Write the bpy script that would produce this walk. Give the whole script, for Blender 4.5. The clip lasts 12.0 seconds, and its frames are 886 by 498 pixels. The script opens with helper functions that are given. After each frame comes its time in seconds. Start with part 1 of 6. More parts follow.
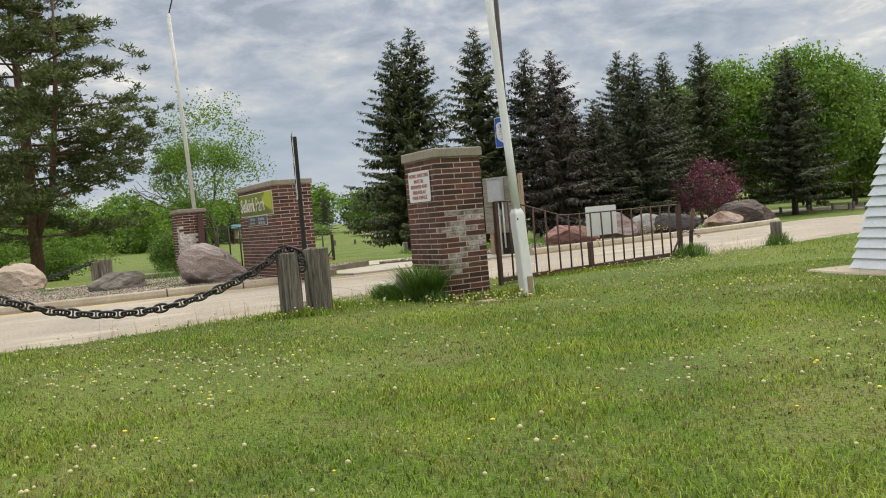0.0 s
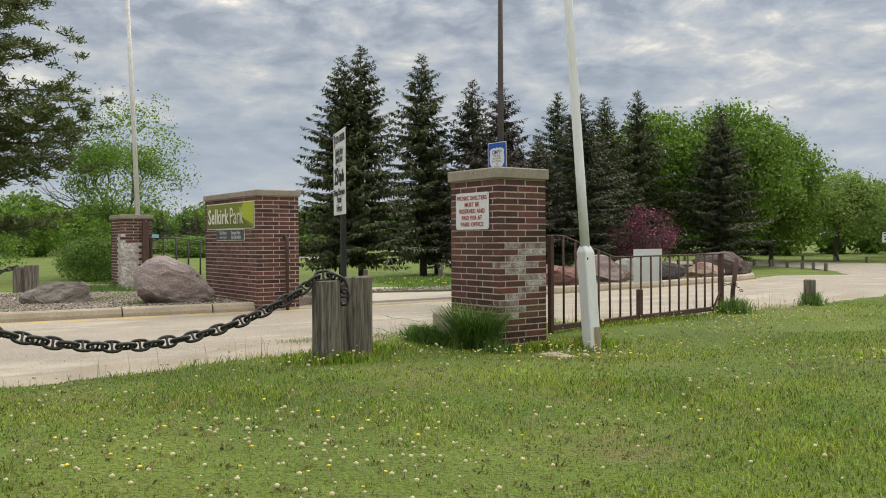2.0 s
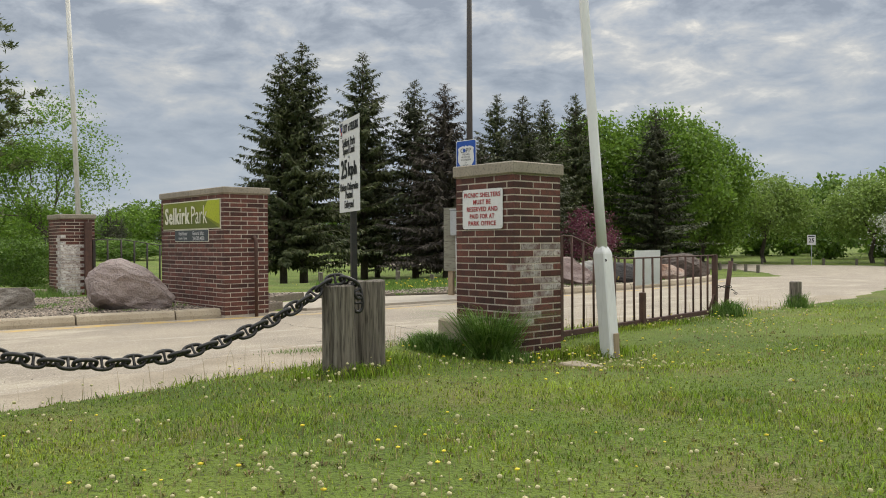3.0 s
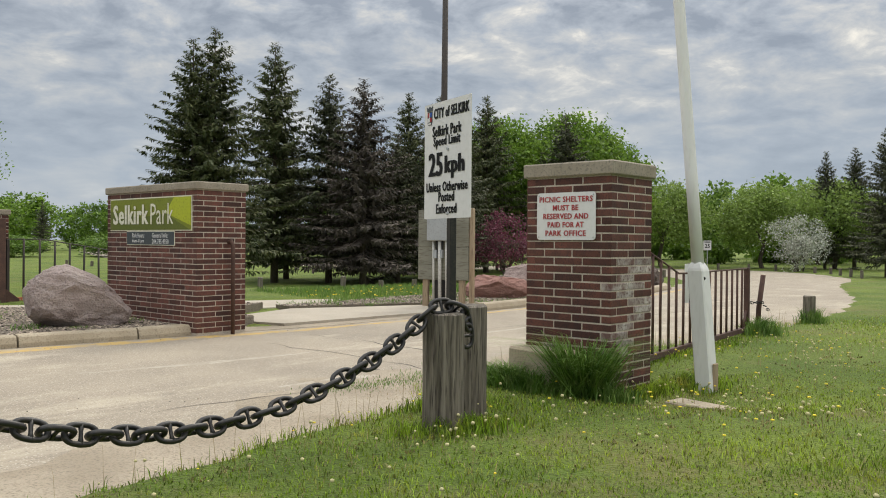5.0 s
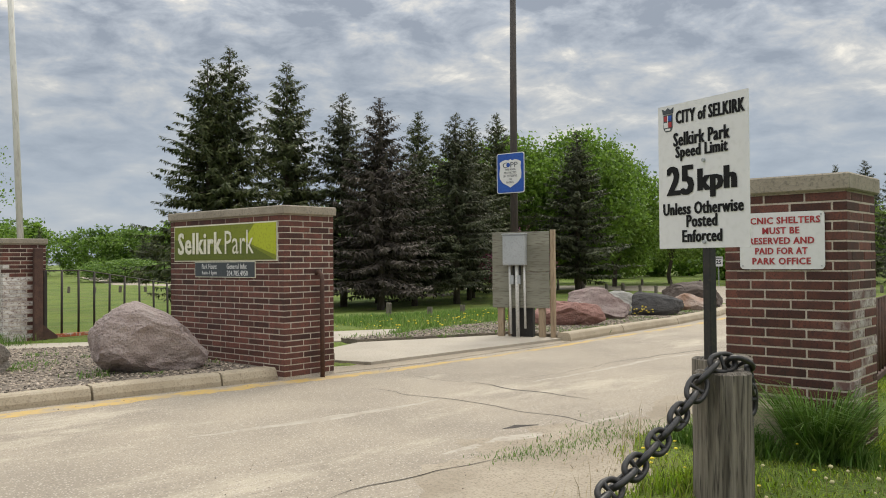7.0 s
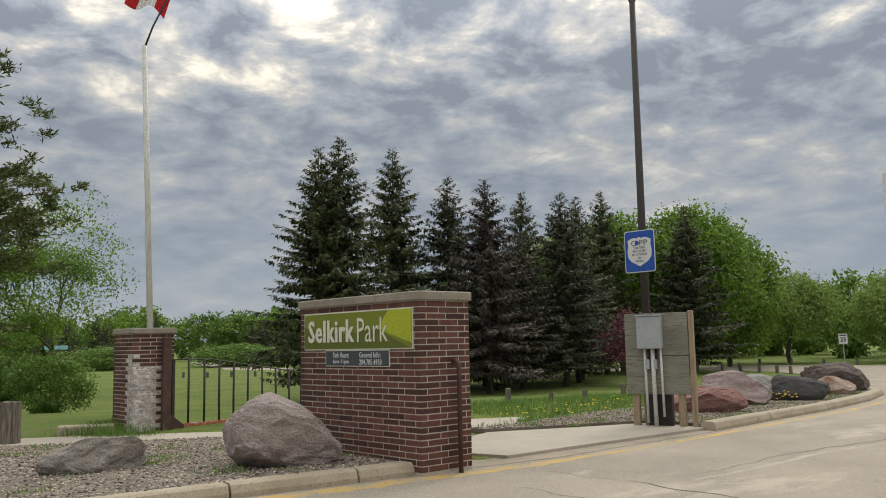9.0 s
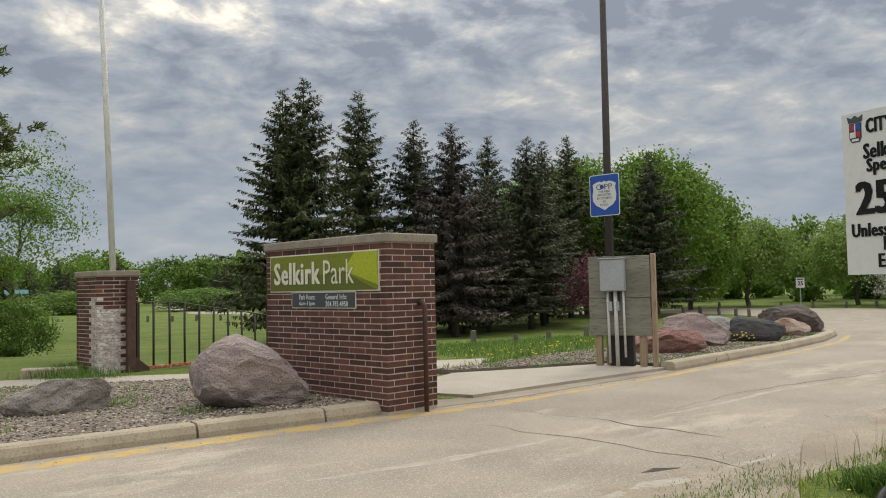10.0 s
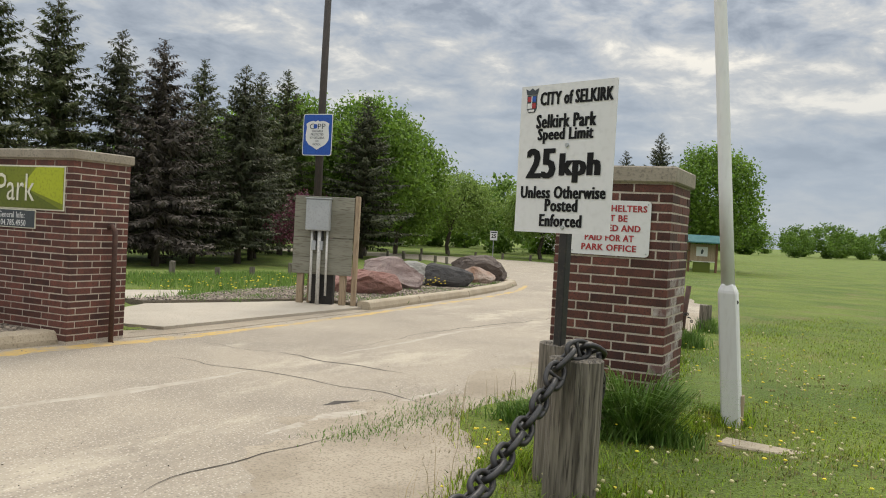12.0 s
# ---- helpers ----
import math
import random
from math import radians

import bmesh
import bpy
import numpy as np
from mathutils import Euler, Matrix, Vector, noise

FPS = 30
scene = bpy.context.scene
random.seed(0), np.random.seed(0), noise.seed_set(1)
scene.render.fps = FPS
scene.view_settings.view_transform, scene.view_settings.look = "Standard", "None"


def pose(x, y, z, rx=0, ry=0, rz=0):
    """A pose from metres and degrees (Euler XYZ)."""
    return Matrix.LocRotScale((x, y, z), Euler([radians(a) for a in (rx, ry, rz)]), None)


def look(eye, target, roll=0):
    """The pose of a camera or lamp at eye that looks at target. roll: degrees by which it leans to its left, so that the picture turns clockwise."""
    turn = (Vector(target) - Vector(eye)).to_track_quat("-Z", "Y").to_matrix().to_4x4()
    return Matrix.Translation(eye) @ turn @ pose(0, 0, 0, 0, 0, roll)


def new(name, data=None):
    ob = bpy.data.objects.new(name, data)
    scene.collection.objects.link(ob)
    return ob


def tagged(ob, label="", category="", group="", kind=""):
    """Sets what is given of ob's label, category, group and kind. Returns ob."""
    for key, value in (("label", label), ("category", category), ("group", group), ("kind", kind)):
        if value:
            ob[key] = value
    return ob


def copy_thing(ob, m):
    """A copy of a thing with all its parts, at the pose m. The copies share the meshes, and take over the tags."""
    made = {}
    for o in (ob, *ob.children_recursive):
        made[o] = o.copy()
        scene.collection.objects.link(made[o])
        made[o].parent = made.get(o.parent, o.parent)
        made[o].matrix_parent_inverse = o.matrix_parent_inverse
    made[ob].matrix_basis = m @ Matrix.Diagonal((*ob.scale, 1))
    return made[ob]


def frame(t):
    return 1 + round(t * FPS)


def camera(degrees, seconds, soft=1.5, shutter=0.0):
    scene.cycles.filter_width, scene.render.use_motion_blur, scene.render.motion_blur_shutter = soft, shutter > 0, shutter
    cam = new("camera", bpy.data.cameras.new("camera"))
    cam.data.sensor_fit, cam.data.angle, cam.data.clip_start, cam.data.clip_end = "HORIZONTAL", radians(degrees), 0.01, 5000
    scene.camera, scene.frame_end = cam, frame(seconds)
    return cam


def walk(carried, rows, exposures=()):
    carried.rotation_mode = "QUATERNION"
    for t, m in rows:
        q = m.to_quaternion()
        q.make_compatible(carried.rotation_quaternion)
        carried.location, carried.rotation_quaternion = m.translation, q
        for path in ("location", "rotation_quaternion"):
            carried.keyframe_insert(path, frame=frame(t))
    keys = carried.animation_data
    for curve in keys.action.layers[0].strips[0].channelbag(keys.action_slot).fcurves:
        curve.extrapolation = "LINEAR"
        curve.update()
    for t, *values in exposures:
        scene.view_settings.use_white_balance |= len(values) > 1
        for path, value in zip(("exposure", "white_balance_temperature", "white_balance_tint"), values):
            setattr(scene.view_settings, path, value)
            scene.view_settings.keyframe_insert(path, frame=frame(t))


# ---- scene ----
cam = camera(55.9, 12.0, 1.0)
METRES, EYE, TILT, LEAN, TURN = 9.0, 1.4516, 2.06, 1.72, 0.0
ROWS = [
    (0.0, 0.0, 0.0, 0.0, -0.24, -4.4, 3.08),
    (0.5, -0.0399, 0.05, -0.0072, -0.63, -4.6, 1.16),
    (1.0, -0.0911, 0.1117, -0.0064, -1.9, -4.06, -0.45),
    (1.5, -0.1418, 0.1588, -0.003, -3.91, -3.1, -1.21),
    (2.0, -0.1841, 0.2188, -0.0045, -6.32, -2.47, -1.56),
    (2.5, -0.2323, 0.2661, -0.0063, -8.69, -2.2, -1.63),
    (3.0, -0.2657, 0.317, -0.0128, -11.2, -2.14, -1.71),
    (5.0, -0.4087, 0.5306, -0.0126, -18.79, -1.85, -2.73),
    (5.5, -0.4431, 0.5709, -0.0108, -19.6, -1.69, -2.9),
    (6.0, -0.4671, 0.6263, -0.0085, -19.95, -1.6, -2.99),
    (6.5, -0.4932, 0.6717, -0.0111, -20.03, -1.31, -2.66),
    (7.0, -0.5169, 0.7146, -0.0108, -19.24, -0.51, -1.85),
    (7.5, -0.5319, 0.7577, -0.0098, -17.22, 1.24, -0.87),
    (9.5, -0.5524, 0.7796, -0.006, -12.06, 5.11, -1.11),
    (10.0, -0.5517, 0.7774, -0.0093, -14.76, 1.1, -0.98),
    (10.5, -0.5514, 0.778, -0.0098, -17.57, -1.88, -0.76),
    (11.0, -0.5507, 0.7767, -0.01, -21.35, -3.06, -1.48),
    (11.5, -0.5457, 0.7784, -0.0097, -26.88, -2.95, -3.34),
    (12.0, -0.5446, 0.7648, -0.0084, -34.28, -2.01, -5.74),
]
walk(cam, [(t, pose(0, 0, EYE, TILT, LEAN, TURN) @ pose(METRES * x, METRES * y, METRES * z, 90 + pitch, roll, yaw)) for t, x, y, z, yaw, pitch, roll in ROWS],
     [(0.0, 0.10, 6990, 8), (1.0, 0.10, 6990, 8), (2.5, -0.02, 6990, 8), (5.0, 0.0, 6990, 8), (7.0, 0.0, 6990, 8), (7.7, -0.08, 6990, 8), (9.3, -0.34, 6990, 8), (9.5, -0.32, 6990, 8), (10.0, -0.24, 6990, 8), (10.5, -0.10, 6990, 8), (11.0, -0.03, 6990, 8), (12.0, 0.0, 6990, 8)])

# ---- light ----
def nodes_of(mat):
    nt = mat.node_tree
    return nt, nt.nodes, nt.links


def make_world():
    w = bpy.data.worlds.new("overcast_sky")
    scene.world = w
    w.use_nodes = True
    nt, nd, lk = nodes_of(w)
    nd.clear()
    out = nd.new("ShaderNodeOutputWorld")
    bg = nd.new("ShaderNodeBackground")
    bg.inputs["Strength"].default_value = 0.1
    sky = nd.new("ShaderNodeTexSky")
    sky.sky_type = "NISHITA"
    sky.sun_disc = False
    sky.sun_elevation = radians(48)
    sky.sun_rotation = radians(40)
    sky.air_density = 1.0
    sky.dust_density = 0.3
    sky.ozone_density = 2.0
    tc = nd.new("ShaderNodeTexCoord")
    sep = nd.new("ShaderNodeSeparateXYZ")
    lk.new(tc.outputs["Generated"], sep.inputs[0])

    def math_node(op, a, b=None, clamp=False):
        m = nd.new("ShaderNodeMath")
        m.operation = op
        m.use_clamp = clamp
        for k, v in enumerate((a, b)):
            if v is None:
                continue
            if isinstance(v, (int, float)):
                m.inputs[k].default_value = v
            else:
                lk.new(v, m.inputs[k])
        return m.outputs[0]

    up = math_node("MAXIMUM", sep.outputs["Z"], 0.0)
    lift = math_node("ADD", up, 0.24)
    px = math_node("DIVIDE", sep.outputs["X"], lift)
    py = math_node("DIVIDE", sep.outputs["Y"], lift)
    comb = nd.new("ShaderNodeCombineXYZ")
    lk.new(px, comb.inputs[0])
    lk.new(py, comb.inputs[1])
    fine = nd.new("ShaderNodeTexNoise")
    fine.inputs["Scale"].default_value = 5.4
    fine.inputs["Detail"].default_value = 7
    fine.inputs["Roughness"].default_value = 0.60
    fine.inputs["Distortion"].default_value = 0.25
    lk.new(comb.outputs[0], fine.inputs["Vector"])
    broad = nd.new("ShaderNodeTexNoise")
    broad.inputs["Scale"].default_value = 1.1
    broad.inputs["Detail"].default_value = 3
    lk.new(comb.outputs[0], broad.inputs["Vector"])
    # the layer is smooth and streaky low down, lumpy overhead
    lumpy = nd.new("ShaderNodeMapRange")
    lumpy.inputs["From Min"].default_value = 0.06
    lumpy.inputs["From Max"].default_value = 0.34
    lumpy.inputs["To Min"].default_value = 0.22
    lumpy.inputs["To Max"].default_value = 0.86
    lk.new(up, lumpy.inputs["Value"])
    fine_part = math_node("MULTIPLY", math_node("SUBTRACT", fine.outputs["Fac"], 0.5), lumpy.outputs[0])
    broad_part = math_node("MULTIPLY", math_node("SUBTRACT", broad.outputs["Fac"], 0.5), 0.52)
    both = math_node("ADD", math_node("ADD", fine_part, broad_part), 0.5)
    ramp = nd.new("ShaderNodeValToRGB")
    el = ramp.color_ramp.elements
    el[0].position, el[0].color = 0.40, (2.6, 3.0, 3.8, 1)
    el[1].position, el[1].color = 0.63, (11.2, 10.6, 9.6, 1)
    mid = el.new(0.48)
    mid.color = (4.1, 4.55, 5.4, 1)
    bright = el.new(0.555)
    bright.color = (6.3, 6.35, 6.5, 1)
    lk.new(both, ramp.inputs[0])
    # thin blue gaps low over the horizon
    gap = nd.new("ShaderNodeMapRange")
    gap.inputs["From Min"].default_value = 0.02
    gap.inputs["From Max"].default_value = 0.30
    gap.inputs["To Min"].default_value = 0.88
    gap.inputs["To Max"].default_value = 0.97
    lk.new(up, gap.inputs["Value"])
    mix = nd.new("ShaderNodeMix")
    mix.data_type = "RGBA"
    lk.new(gap.outputs[0], mix.inputs[0])
    lk.new(sky.outputs[0], mix.inputs["A"])
    lk.new(ramp.outputs[0], mix.inputs["B"])
    # blue-grey distance under the cloud sheet
    haze = nd.new("ShaderNodeMapRange")
    haze.inputs["From Min"].default_value = 0.07
    haze.inputs["From Max"].default_value = 0.32
    haze.inputs["To Min"].default_value = 0.62
    haze.inputs["To Max"].default_value = 0.0
    lk.new(up, haze.inputs["Value"])
    low_sky = nd.new("ShaderNodeMix")
    low_sky.data_type = "RGBA"
    lk.new(haze.outputs[0], low_sky.inputs[0])
    lk.new(mix.outputs["Result"], low_sky.inputs["A"])
    low_sky.inputs["B"].default_value = (3.9, 4.75, 6.1, 1)
    # an overcast sky grows brighter towards the zenith
    zen = nd.new("ShaderNodeMapRange")
    zen.interpolation_type = "SMOOTHSTEP"
    zen.inputs["From Min"].default_value = 0.16
    zen.inputs["From Max"].default_value = 0.9
    zen.inputs["To Min"].default_value = 1.0
    zen.inputs["To Max"].default_value = ZENITH
    lk.new(up, zen.inputs["Value"])
    scale = nd.new("ShaderNodeVectorMath")
    scale.operation = "SCALE"
    lk.new(low_sky.outputs["Result"], scale.inputs[0])
    lk.new(zen.outputs[0], scale.inputs["Scale"])
    lk.new(scale.outputs[0], bg.inputs[0])
    lk.new(bg.outputs[0], out.inputs[0])


ZENITH = 3.25
make_world()
sun_data = bpy.data.lights.new("sun", "SUN")
sun_data.energy = 1.5
sun_data.angle = radians(14)
sun_data.color = (1.0, 0.95, 0.87)
sun = new("sun", sun_data)
sun.matrix_world = look((30, 36, 52), (0, 0, 0))


# ---- materials ----
def mat(name, c1, c2, c3=None, rough=0.8, scale=6.0, fine=60.0, bump=0.3, metal=0.0, coords="Object", rnd=0.0, stretch=(1, 1, 1), lo=0.35, hi=0.65, island=False, dist=0.02, trans=0.0):
    """Two colours mixed by broad noise, a third by fine noise, relief from both; rnd varies the value from piece to piece."""
    m = bpy.data.materials.new(name)
    m.use_nodes = True
    nt, nd, lk = nodes_of(m)
    b = nd["Principled BSDF"]
    b.inputs["Roughness"].default_value = rough
    b.inputs["Metallic"].default_value = metal
    tc = nd.new("ShaderNodeTexCoord")
    mp = nd.new("ShaderNodeMapping")
    mp.inputs["Scale"].default_value = stretch
    if coords == "World":
        geo = nd.new("ShaderNodeNewGeometry")
        lk.new(geo.outputs["Position"], mp.inputs["Vector"])
    else:
        lk.new(tc.outputs[coords], mp.inputs["Vector"])
    n1 = nd.new("ShaderNodeTexNoise")
    n1.inputs["Scale"].default_value = scale
    n1.inputs["Detail"].default_value = 5
    n2 = nd.new("ShaderNodeTexNoise")
    n2.inputs["Scale"].default_value = fine
    n2.inputs["Detail"].default_value = 4
    for n in (n1, n2):
        lk.new(mp.outputs[0], n.inputs["Vector"])
    r1 = nd.new("ShaderNodeMapRange")
    r1.inputs["From Min"].default_value, r1.inputs["From Max"].default_value = lo, hi
    lk.new(n1.outputs["Fac"], r1.inputs["Value"])
    mx = nd.new("ShaderNodeMix")
    mx.data_type = "RGBA"
    lk.new(r1.outputs[0], mx.inputs[0])
    mx.inputs["A"].default_value = (*c1, 1)
    mx.inputs["B"].default_value = (*c2, 1)
    col = mx.outputs["Result"]
    r2 = nd.new("ShaderNodeMapRange")
    r2.inputs["From Min"].default_value, r2.inputs["From Max"].default_value = 0.5, 0.72
    lk.new(n2.outputs["Fac"], r2.inputs["Value"])
    mx2 = nd.new("ShaderNodeMix")
    mx2.data_type = "RGBA"
    lk.new(r2.outputs[0], mx2.inputs[0])
    lk.new(col, mx2.inputs["A"])
    c3 = c3 or tuple(0.7 * k for k in c1)
    mx2.inputs["B"].default_value = (*c3, 1)
    col = mx2.outputs["Result"]
    if rnd or island:
        if island:
            src = nd.new("ShaderNodeNewGeometry").outputs["Random Per Island"]
        else:
            src = nd.new("ShaderNodeObjectInfo").outputs["Random"]
        r3 = nd.new("ShaderNodeMapRange")
        r3.inputs["To Min"].default_value, r3.inputs["To Max"].default_value = 1 - rnd, 1 + rnd
        lk.new(src, r3.inputs["Value"])
        hs = nd.new("ShaderNodeHueSaturation")
        lk.new(col, hs.inputs["Color"])
        lk.new(r3.outputs[0], hs.inputs["Value"])
        col = hs.outputs[0]
    lk.new(col, b.inputs["Base Color"])
    if bump:
        ad = nd.new("ShaderNodeMath")
        lk.new(n1.outputs["Fac"], ad.inputs[0])
        lk.new(n2.outputs["Fac"], ad.inputs[1])
        bp = nd.new("ShaderNodeBump")
        bp.inputs["Strength"].default_value = bump
        bp.inputs["Distance"].default_value = dist
        lk.new(ad.outputs[0], bp.inputs["Height"])
        lk.new(bp.outputs[0], b.inputs["Normal"])
    if trans:
        t = nd.new("ShaderNodeBsdfTranslucent")
        lk.new(col, t.inputs["Color"])
        ms = nd.new("ShaderNodeMixShader")
        ms.inputs[0].default_value = trans
        lk.new(b.outputs[0], ms.inputs[1])
        lk.new(t.outputs[0], ms.inputs[2])
        lk.new(ms.outputs[0], nd["Material Output"].inputs[0])
    return m


M = dict(
    lawn=mat("lawn_turf", (0.090, 0.148, 0.013), (0.158, 0.216, 0.024), (0.052, 0.060, 0.011), rough=0.95, scale=0.55, fine=38, bump=1.0, coords="World", dist=0.05),
    blade=mat("grass_blade", (0.140, 0.238, 0.016), (0.255, 0.345, 0.028), (0.28, 0.275, 0.05), rough=0.6, scale=1.1, fine=5, bump=0, coords="World", rnd=0.7, island=True, trans=0.35),
    weedleaf=mat("lawn_weed_leaves", (0.12, 0.145, 0.035), (0.20, 0.175, 0.055), (0.24, 0.165, 0.07), rough=0.7, scale=3, fine=9, bump=0, coords="World", rnd=0.5, island=True, trans=0.2),
    tallgrass=mat("tall_grass", (0.078, 0.168, 0.022), (0.155, 0.265, 0.045), (0.22, 0.30, 0.08), rough=0.6, scale=3, fine=9, bump=0, coords="World", rnd=0.3, island=True, trans=0.3),
    straw=mat("dry_straw", (0.30, 0.22, 0.10), (0.38, 0.30, 0.16), (0.2, 0.16, 0.07), rough=0.8, scale=3, fine=9, bump=0, coords="World", rnd=0.3, island=True),
    road=mat("worn_pale_asphalt", (0.285, 0.243, 0.190), (0.365, 0.312, 0.240), (0.22, 0.19, 0.152), rough=0.92, scale=0.9, fine=120, bump=0.5, coords="World", dist=0.008),
    sand=mat("sandy_shoulder", (0.30, 0.25, 0.185), (0.40, 0.34, 0.26), (0.20, 0.165, 0.12), rough=0.95, scale=2, fine=60, bump=0.6, coords="World"),
    yellow=mat("faded_yellow_paint", (0.52, 0.35, 0.11), (0.37, 0.305, 0.215), (0.33, 0.28, 0.215), rough=0.9, scale=2.4, fine=14, bump=0.2, coords="World", lo=0.44, hi=0.60),
    crack=mat("crack_tar", (0.045, 0.038, 0.032), (0.10, 0.085, 0.07), rough=0.95, scale=4, fine=40, bump=0.2, coords="World"),
    pale=mat("pale_repair_streak", (0.45, 0.405, 0.335), (0.36, 0.31, 0.245), (0.32, 0.275, 0.22), rough=0.92, scale=5, fine=16, bump=0.2, coords="World"),
    concrete=mat("weathered_concrete", (0.35, 0.29, 0.205), (0.43, 0.365, 0.27), (0.25, 0.205, 0.145), rough=0.9, scale=2.5, fine=50, bump=0.35, coords="World", dist=0.01),
    path=mat("concrete_path", (0.38, 0.335, 0.27), (0.45, 0.40, 0.325), (0.30, 0.26, 0.21), rough=0.92, scale=1.2, fine=45, bump=0.3, coords="World", dist=0.01),
    gravel=mat("gravel_bed", (0.20, 0.165, 0.13), (0.30, 0.25, 0.195), (0.08, 0.065, 0.052), rough=0.95, scale=2, fine=70, bump=1.0, coords="World", dist=0.03),
    pebble=mat("pebble", (0.25, 0.205, 0.16), (0.37, 0.31, 0.25), (0.15, 0.12, 0.095), rough=0.9, scale=6, fine=40, bump=0.2, coords="World", rnd=0.8, island=True),
    brick=mat("dark_red_brick", (0.075, 0.029, 0.022), (0.125, 0.043, 0.030), (0.042, 0.021, 0.018), rough=0.82, scale=9, fine=70, bump=0.5, rnd=0.5, dist=0.006, coords="World"),
    brickpale=mat("limewashed_brick", (0.16, 0.09, 0.08), (0.46, 0.43, 0.40), (0.10, 0.05, 0.042), rough=0.9, scale=9, fine=40, bump=0.6, rnd=0.25, dist=0.006, coords="World"),
    whitewash=mat("salt_whitened_brick", (0.34, 0.29, 0.27), (0.62, 0.60, 0.57), (0.14, 0.08, 0.07), rough=0.9, scale=7, fine=22, bump=0.6, rnd=0.15, dist=0.006, coords="World", stretch=(1, 1, 1.6)),
    mortar=mat("pale_mortar", (0.42, 0.365, 0.305), (0.50, 0.44, 0.37), (0.29, 0.24, 0.19), rough=0.95, scale=7, fine=60, bump=0.5, coords="World", dist=0.006),
    cap=mat("cast_stone_cap", (0.26, 0.225, 0.175), (0.33, 0.29, 0.23), (0.17, 0.15, 0.12), rough=0.9, scale=4, fine=45, bump=0.4, coords="World", dist=0.008),
    green=mat("sign_olive_green", (0.17, 0.20, 0.012), (0.19, 0.22, 0.016), rough=0.45, scale=2, fine=30, bump=0),
    lime=mat("sign_lime_green", (0.37, 0.42, 0.018), (0.40, 0.45, 0.022), rough=0.45, scale=2, fine=30, bump=0),
    dkgreen=mat("sign_dark_olive", (0.10, 0.125, 0.010), (0.11, 0.135, 0.012), rough=0.45, scale=2, fine=30, bump=0),
    slate=mat("sign_slate", (0.045, 0.055, 0.065), (0.05, 0.06, 0.07), rough=0.45, scale=3, fine=30, bump=0),
    white=mat("white_sign_face", (0.68, 0.68, 0.675), (0.65, 0.65, 0.645), (0.61, 0.61, 0.60), rough=0.5, scale=3, fine=25, bump=0.02),
    cream=mat("cream_lettering", (0.74, 0.72, 0.58), (0.70, 0.68, 0.55), rough=0.5, scale=3, fine=30, bump=0),
    black=mat("black_lettering", (0.012, 0.012, 0.013), (0.02, 0.02, 0.02), rough=0.5, scale=3, fine=30, bump=0),
    redink=mat("red_lettering", (0.38, 0.03, 0.035), (0.33, 0.03, 0.035), rough=0.5, scale=3, fine=30, bump=0),
    blue=mat("sign_blue", (0.010, 0.07, 0.36), (0.012, 0.085, 0.40), rough=0.4, scale=2, fine=30, bump=0),
    blackpaint=mat("black_painted_steel", (0.010, 0.010, 0.011), (0.02, 0.018, 0.017), (0.035, 0.028, 0.022), rough=0.45, scale=12, fine=60, bump=0.25, dist=0.003, coords="World"),
    rust=mat("rusty_brown_steel", (0.065, 0.032, 0.024), (0.10, 0.05, 0.035), (0.04, 0.022, 0.018), rough=0.75, scale=9, fine=60, bump=0.4, dist=0.004, coords="World"),
    orange=mat("worn_orange_rail", (0.42, 0.09, 0.03), (0.30, 0.10, 0.05), (0.45, 0.42, 0.38), rough=0.7, scale=8, fine=20, bump=0.2, coords="World"),
    wood=mat("weathered_grey_timber", (0.095, 0.08, 0.062), (0.25, 0.22, 0.178), (0.028, 0.022, 0.018), rough=0.9, scale=30, fine=90, bump=0.9, stretch=(1, 1, 0.06), dist=0.015),
    ply=mat("weathered_plywood", (0.185, 0.18, 0.14), (0.255, 0.25, 0.20), (0.12, 0.105, 0.08), rough=0.9, scale=5, fine=40, bump=0.4, stretch=(0.15, 0.15, 1), dist=0.006),
    tan=mat("tan_timber", (0.30, 0.22, 0.14), (0.36, 0.28, 0.19), (0.2, 0.14, 0.09), rough=0.85, scale=8, fine=50, bump=0.4, stretch=(1, 1, 0.1), dist=0.006),
    greybox=mat("grey_enamel_box", (0.34, 0.36, 0.37), (0.39, 0.41, 0.42), (0.30, 0.31, 0.32), rough=0.45, scale=3, fine=30, bump=0.05),
    conduit=mat("pale_conduit", (0.62, 0.61, 0.58), (0.55, 0.54, 0.51), rough=0.5, scale=6, fine=30, bump=0.05),
    whitepaint=mat("chalky_white_paint", (0.74, 0.74, 0.73), (0.70, 0.70, 0.69), (0.66, 0.655, 0.64), rough=0.65, scale=5, fine=30, bump=0.15, stretch=(1, 1, 0.25), dist=0.004),
    flagpole=mat("pale_grey_pole", (0.55, 0.54, 0.50), (0.62, 0.61, 0.57), (0.42, 0.40, 0.36), rough=0.6, scale=5, fine=30, bump=0.1, stretch=(1, 1, 0.2)),
    darkpole=mat("dark_brown_pole", (0.022, 0.017, 0.014), (0.035, 0.026, 0.02), (0.05, 0.035, 0.028), rough=0.6, scale=6, fine=40, bump=0.2, stretch=(1, 1, 0.2)),
    flagred=mat("flag_red", (0.50, 0.012, 0.02), (0.58, 0.02, 0.03), rough=0.75, scale=4, fine=60, bump=0.05, trans=0.3),
    flagwhite=mat("flag_white", (0.75, 0.74, 0.74), (0.8, 0.8, 0.8), rough=0.75, scale=4, fine=60, bump=0.05, trans=0.3),
